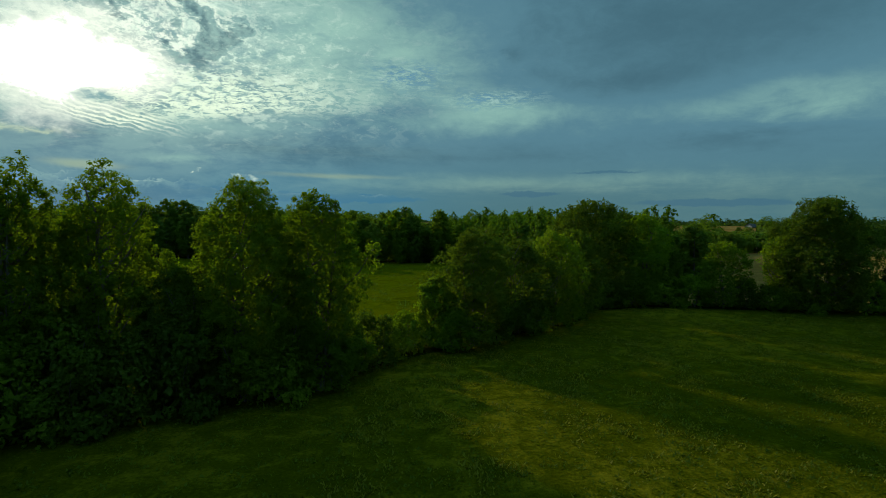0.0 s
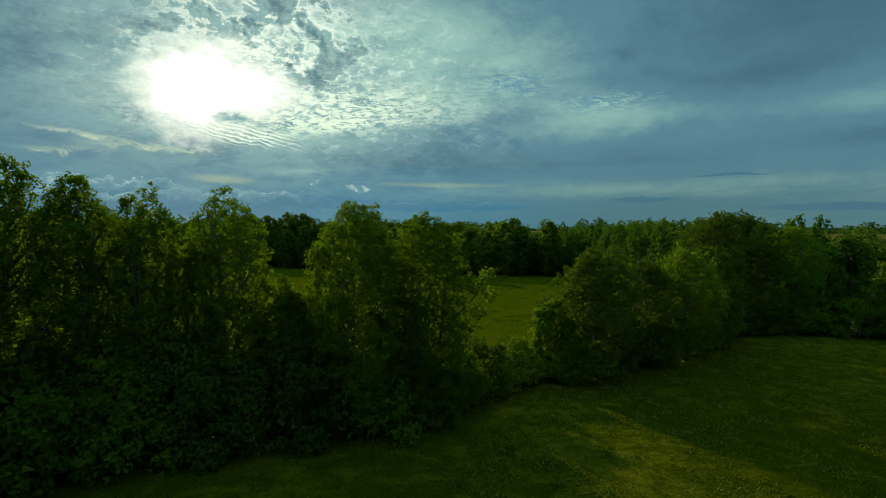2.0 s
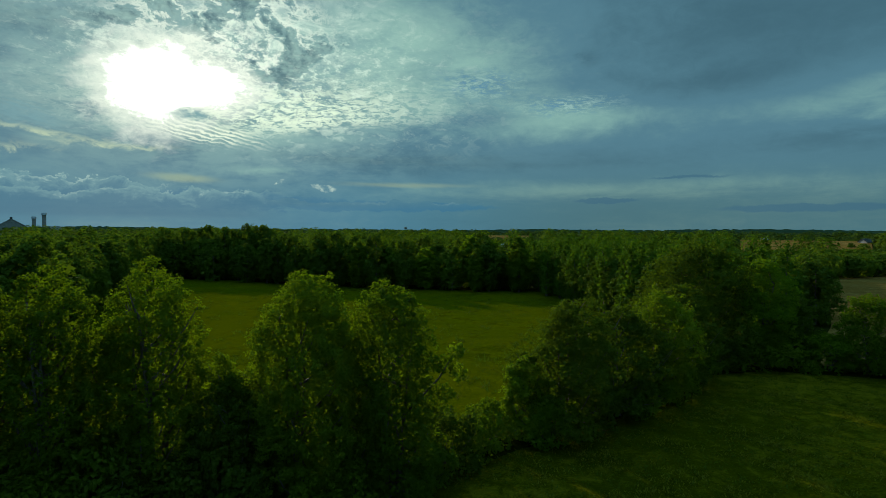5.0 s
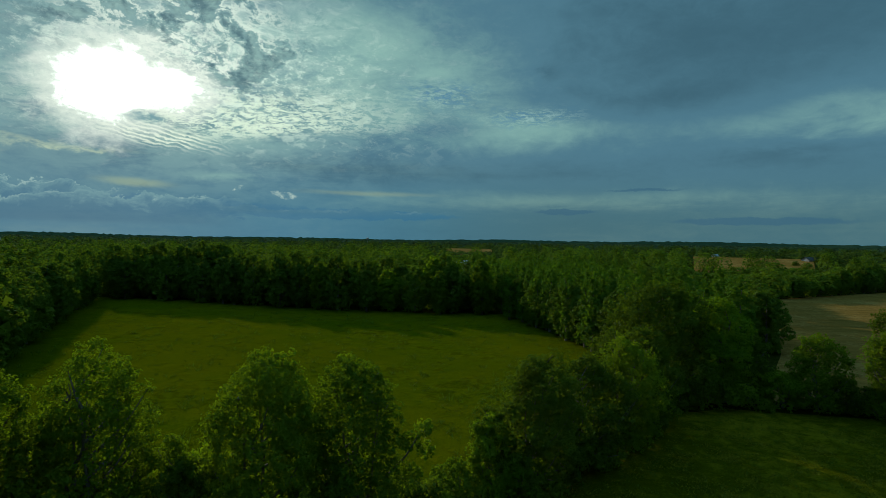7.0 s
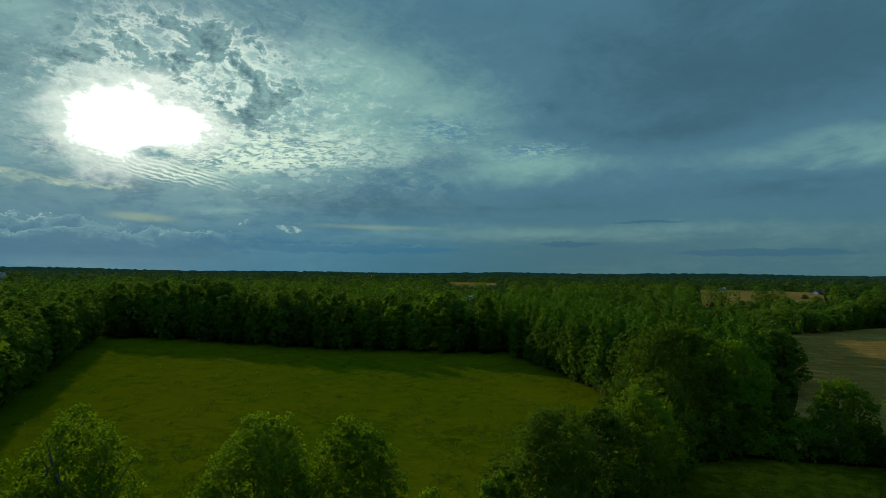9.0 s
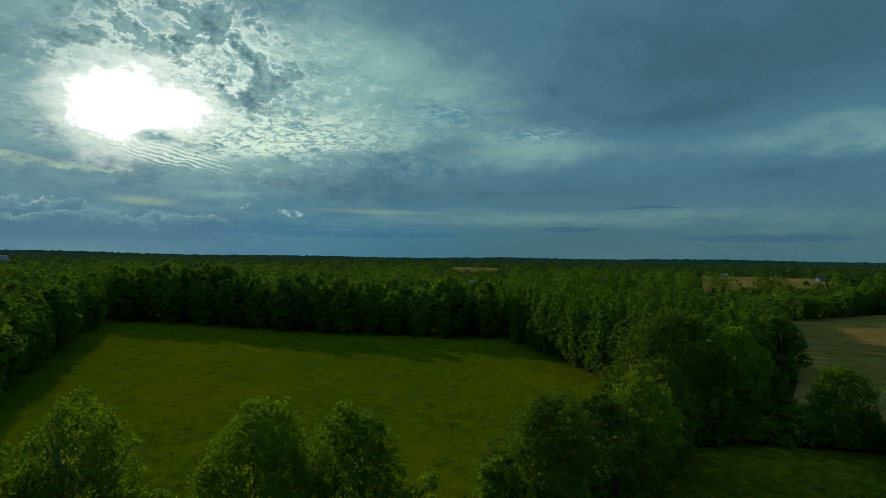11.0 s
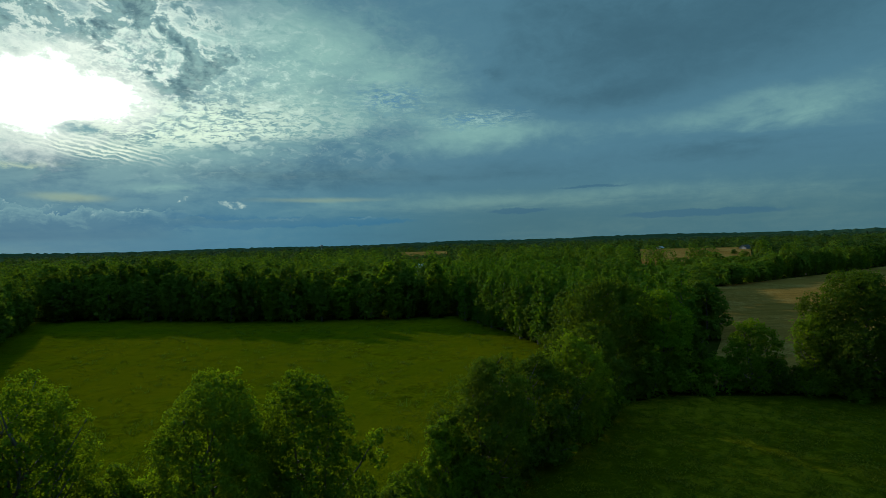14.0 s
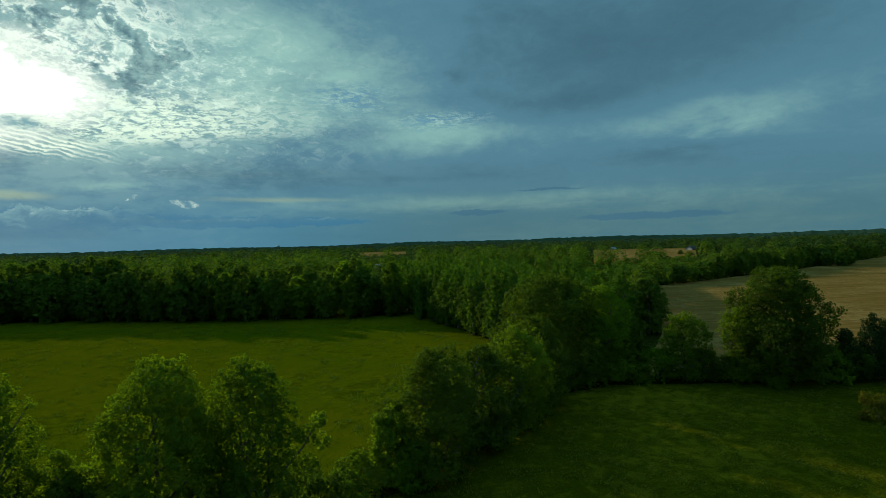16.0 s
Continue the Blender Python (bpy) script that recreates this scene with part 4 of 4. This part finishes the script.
def far_ridge():
    rng = np.random.default_rng(9)
    n = 500
    az = np.linspace(-1.15, 1.1, n)
    hgt = 20 + 4 * np.sin(az * 5) + 3 * np.sin(az * 17 + 1) + rng.normal(0, 1.6, n) + 14 * np.clip((-az - 2) , 0, 1)
    hgt += 8 * np.clip(az * 1.0 - 0.1, 0, 1)
    low = []
    for r0, r1, zz in ((3300, 3300, 0), (3330, 3330, 1), (4200, 4200, 0.9)):
        low.append(np.stack([r0 * np.sin(az), r0 * np.cos(az), hgt * zz - (0.5 if zz == 0 else 0)], 1))
    verts = np.concatenate(low)
    i = np.arange(n - 1)
    faces = np.concatenate([np.stack([i + k * n, i + 1 + k * n, i + 1 + (k + 1) * n, i + (k + 1) * n], 1) for k in (0, 1)])
    tagged(new("backdrop", mesh_of("backdrop", verts, faces, LEAF_HAZED)), "low wooded ridge along the horizon", "ridge", kind="structure")


far_ridge()


# ---- farm buildings far off ----
def box_bm(bm, x0, y0, z0, x1, y1, z1):
    m = Matrix.Translation(((x0 + x1) / 2, (y0 + y1) / 2, (z0 + z1) / 2)) @ Matrix.Diagonal((x1 - x0, y1 - y0, z1 - z0, 1))
    return bmesh.ops.create_cube(bm, size=1, matrix=m)


def cyl_bm(bm, r0, r1, z0, z1, sides=24, x=0, y=0):
    return bmesh.ops.create_cone(bm, cap_ends=True, segments=sides, radius1=r0, radius2=r1, depth=z1 - z0, matrix=Matrix.Translation((x, y, (z0 + z1) / 2)))


def polar(az, d):
    return -math.sin(radians(az)) * d, math.cos(radians(az)) * d


def house(name, label, az, d, turn, length, depth, eaves, ridge, foot=0.0, category="building", wall=None, roof=None):
    root = tagged(new(name), label, category)
    x, y = polar(az, d)
    root.matrix_basis = pose(x, y, 0, 0, 0, turn)
    bm = bmesh.new()
    box_bm(bm, -length / 2, -depth / 2, foot, length / 2, depth / 2, eaves)
    for sx in (-1, 1):
        p = [bm.verts.new((sx * length / 2, yy, zz)) for yy, zz in ((-depth / 2, eaves), (depth / 2, eaves), (0, ridge - 0.15))]
        bm.faces.new(p)
    part("wall", bm, wall or WHITE_PAINT, root)
    bm = bmesh.new()
    for s in (-1, 1):
        up = [bm.verts.new(p) for p in ((-length / 2 - 0.4, s * (depth / 2 + 0.4), eaves - 0.2), (length / 2 + 0.4, s * (depth / 2 + 0.4), eaves - 0.2), (length / 2 + 0.4, 0, ridge), (-length / 2 - 0.4, 0, ridge))]
        bm.faces.new(up)
    bmesh.ops.solidify(bm, geom=bm.faces[:], thickness=0.15)
    part("roof", bm, roof or TIN, root, "grey metal roof")
    for k in (-1, 0, 1):
        bm = bmesh.new()
        box_bm(bm, k * length * 0.3 - 0.6, -depth / 2 - 0.05, eaves - 2.0, k * length * 0.3 + 0.6, -depth / 2 - 0.003, eaves - 0.7)
        part("window", bm, SHADOWY, root)
    return root


barn = house("barn", "big barn with a pale gable end showing over the trees", 46.7, 400, 138, 14, 13.5, 14.2, 18.6, wall=CONCRETE, roof=SLATE)
bm = bmesh.new()
box_bm(bm, -6.4, -0.6, 18.2, -5.0, 0.6, 19.4)
part("cupola", bm, SLATE, barn, "small dark cupola on the ridge")
house("shed", "long low pale shed among the trees", 1.7, 215, 5, 7, 4, 7.0, 7.8, category="shed", wall=WHITE_PAINT, roof=WHITE_PAINT)
house("farmhouse", "small white farmhouse beside a tan field", -30.2, 322, 20, 4, 4, 8.8, 10.2, category="house", wall=CONCRETE, roof=SLATE)
house("shed", "small pale shed on a far tan field", -22.9, 331, 20, 2.4, 2.4, 9.4, 10.2, category="shed", wall=CONCRETE)


def silo(az, d, r, h, label, roof):
    root = tagged(new("silo"), label, "silo", "grain silos")
    root.matrix_basis = pose(*polar(az, d), 0)
    bm = bmesh.new()
    cyl_bm(bm, r, r, 0, h)
    part("tower", bm, CONCRETE, root)
    bm = bmesh.new()
    cyl_bm(bm, r * 1.5, r * 1.1, h, h + r * 1.3)
    part("cap", bm, roof, root)
    for k in range(1, 6):
        bm = bmesh.new()
        cyl_bm(bm, r + 0.06, r + 0.06, h * k / 6 - 0.1, h * k / 6 + 0.1)
        part("hoop", bm, TIN, root)
    return root


silo(44.5, 400, 1.05, 21.0, "tall grey concrete silo over the woods", TIN)
silo(45.2, 402, 0.95, 18.8, "grey concrete silo over the woods", TIN)
silo(43.7, 395, 2.2, 11.4, "squat grey grain bin with a pale cap", CONCRETE)


def water_tower(az, d, h):
    root = tagged(new("water_tower"), "small pale grey water tower over the far woods", "water tower")
    root.matrix_basis = pose(*polar(az, d), 0)
    bm = bmesh.new()
    cyl_bm(bm, 1.1, 0.7, 0, h - 4.0)
    part("column", bm, CONCRETE, root)
    bm = bmesh.new()
    bmesh.ops.create_uvsphere(bm, u_segments=24, v_segments=14, radius=1.8, matrix=Matrix.Translation((0, 0, h - 1.6)) @ Matrix.Diagonal((1, 1, 0.85, 1)))
    part("tank", bm, CONCRETE, root)
    bm = bmesh.new()
    cyl_bm(bm, 0.06, 0.04, h - 0.1, h + 1.2, 8)
    part("mast", bm, TIN, root)


water_tower(11.9, 640, 17.5)


def far_field(az0, az1, d0, d1, z0, z1, label):
    """A tan field on a rise, with its banks down to the ground."""
    a, b, c, d = (polar(az0, d0), polar(az1, d0), polar(az1, d1), polar(az0, d1))
    bm = bmesh.new()
    top = [bm.verts.new((*p, z)) for p, z in ((a, z0), (b, z0), (c, z1), (d, z1))]
    low = [bm.verts.new((*p, -0.05)) for p in (a, b, c, d)]
    bm.faces.new(top)
    for i in range(4):
        bm.faces.new((top[i], low[i], low[(i + 1) % 4], top[(i + 1) % 4]))
    bmesh.ops.recalc_face_normals(bm, faces=bm.faces[:])
    me = bpy.data.meshes.new("far_field")
    bm.to_mesh(me)
    bm.free()
    me.materials.append(STUBBLE)
    me.materials.append(WOOD_FLOOR)                        # rough grass on the banks
    for face in me.polygons:
        face.material_index = 0 if abs(face.normal.z) > 0.5 else 1
    tagged(new("far_field", me), label, "field", kind="structure")


far_field(-21.0, -30.6, 225, 330, 0.6, 8.8, "tan stubble field on a far rise among woods")
far_field(3.6, -1.3, 290, 415, 0.6, 9.4, "narrow tan field far off among woods")


# ---- tufts of grass in the pasture and the meadow ----
def tufts(name, poly, box, count, height, width, mat, seed, label, patch=None):
    rng = np.random.default_rng(seed)
    x, y = rng.uniform(box[0], box[2], count * 3), rng.uniform(box[1], box[3], count * 3)
    keep = inside(x, y, poly)
    wave = np.sin(x * 0.9 + 2.0 * np.sin(y * 0.5)) * np.sin(y * 0.7 + 1.7 * np.sin(x * 0.4)) + rng.normal(0, 0.5, len(x))
    keep &= wave > (-0.6 if patch is None else patch)
    x, y = x[keep][:count], y[keep][:count]
    n, blades = len(x), 6
    hh = height * rng.uniform(0.5, 1.5, n)
    bx = np.repeat(x, blades) + rng.normal(0, width, n * blades)
    by = np.repeat(y, blades) + rng.normal(0, width, n * blades)
    bh = np.repeat(hh, blades) * rng.uniform(0.5, 1.2, n * blades)
    th = rng.uniform(0, 6.283, n * blades)
    lean = bh * rng.uniform(0.4, 1.8, n * blades)
    w = 0.025 + 0.04 * rng.uniform(0, 1, n * blades)
    foot0 = np.stack([bx - np.sin(th) * w, by + np.cos(th) * w, np.full(n * blades, -0.01)], 1)
    foot1 = np.stack([bx + np.sin(th) * w, by - np.cos(th) * w, np.full(n * blades, -0.01)], 1)
    tip = np.stack([bx + np.cos(th) * lean, by + np.sin(th) * lean, bh], 1)
    verts = np.stack([foot0, foot1, tip], 1).reshape(-1, 3)
    faces = np.arange(len(verts)).reshape(-1, 3)
    tagged(new(name, mesh_of(name, verts, faces, mat)), label, "grass", kind="stuff")


tufts("pasture_grass", PASTURE_EDGE, (-16, 14, 60, 58), 12000, 0.075, 0.17, GRASS_BLADE, 21, "tufted green grass over the pasture")
tufts("dry_grass", PASTURE_EDGE, (-4, 14, 56, 52), 9000, 0.095, 0.17, GRASS_DRY, 22, "dry yellow grass tufts in the pasture", 0.5)
tufts("meadow_grass", MEADOW_EDGE, (-80, 26, 16, 126), 9000, 0.11, 0.18, GRASS_BLADE, 23, "short uneven grass over the meadow", 0.2)
tufts("meadow_weeds", MEADOW_EDGE, (-60, 34, 12, 112), 1500, 0.42, 0.22, LEAF_DARK, 24, "scattered dark weeds standing in the meadow", 0.7)
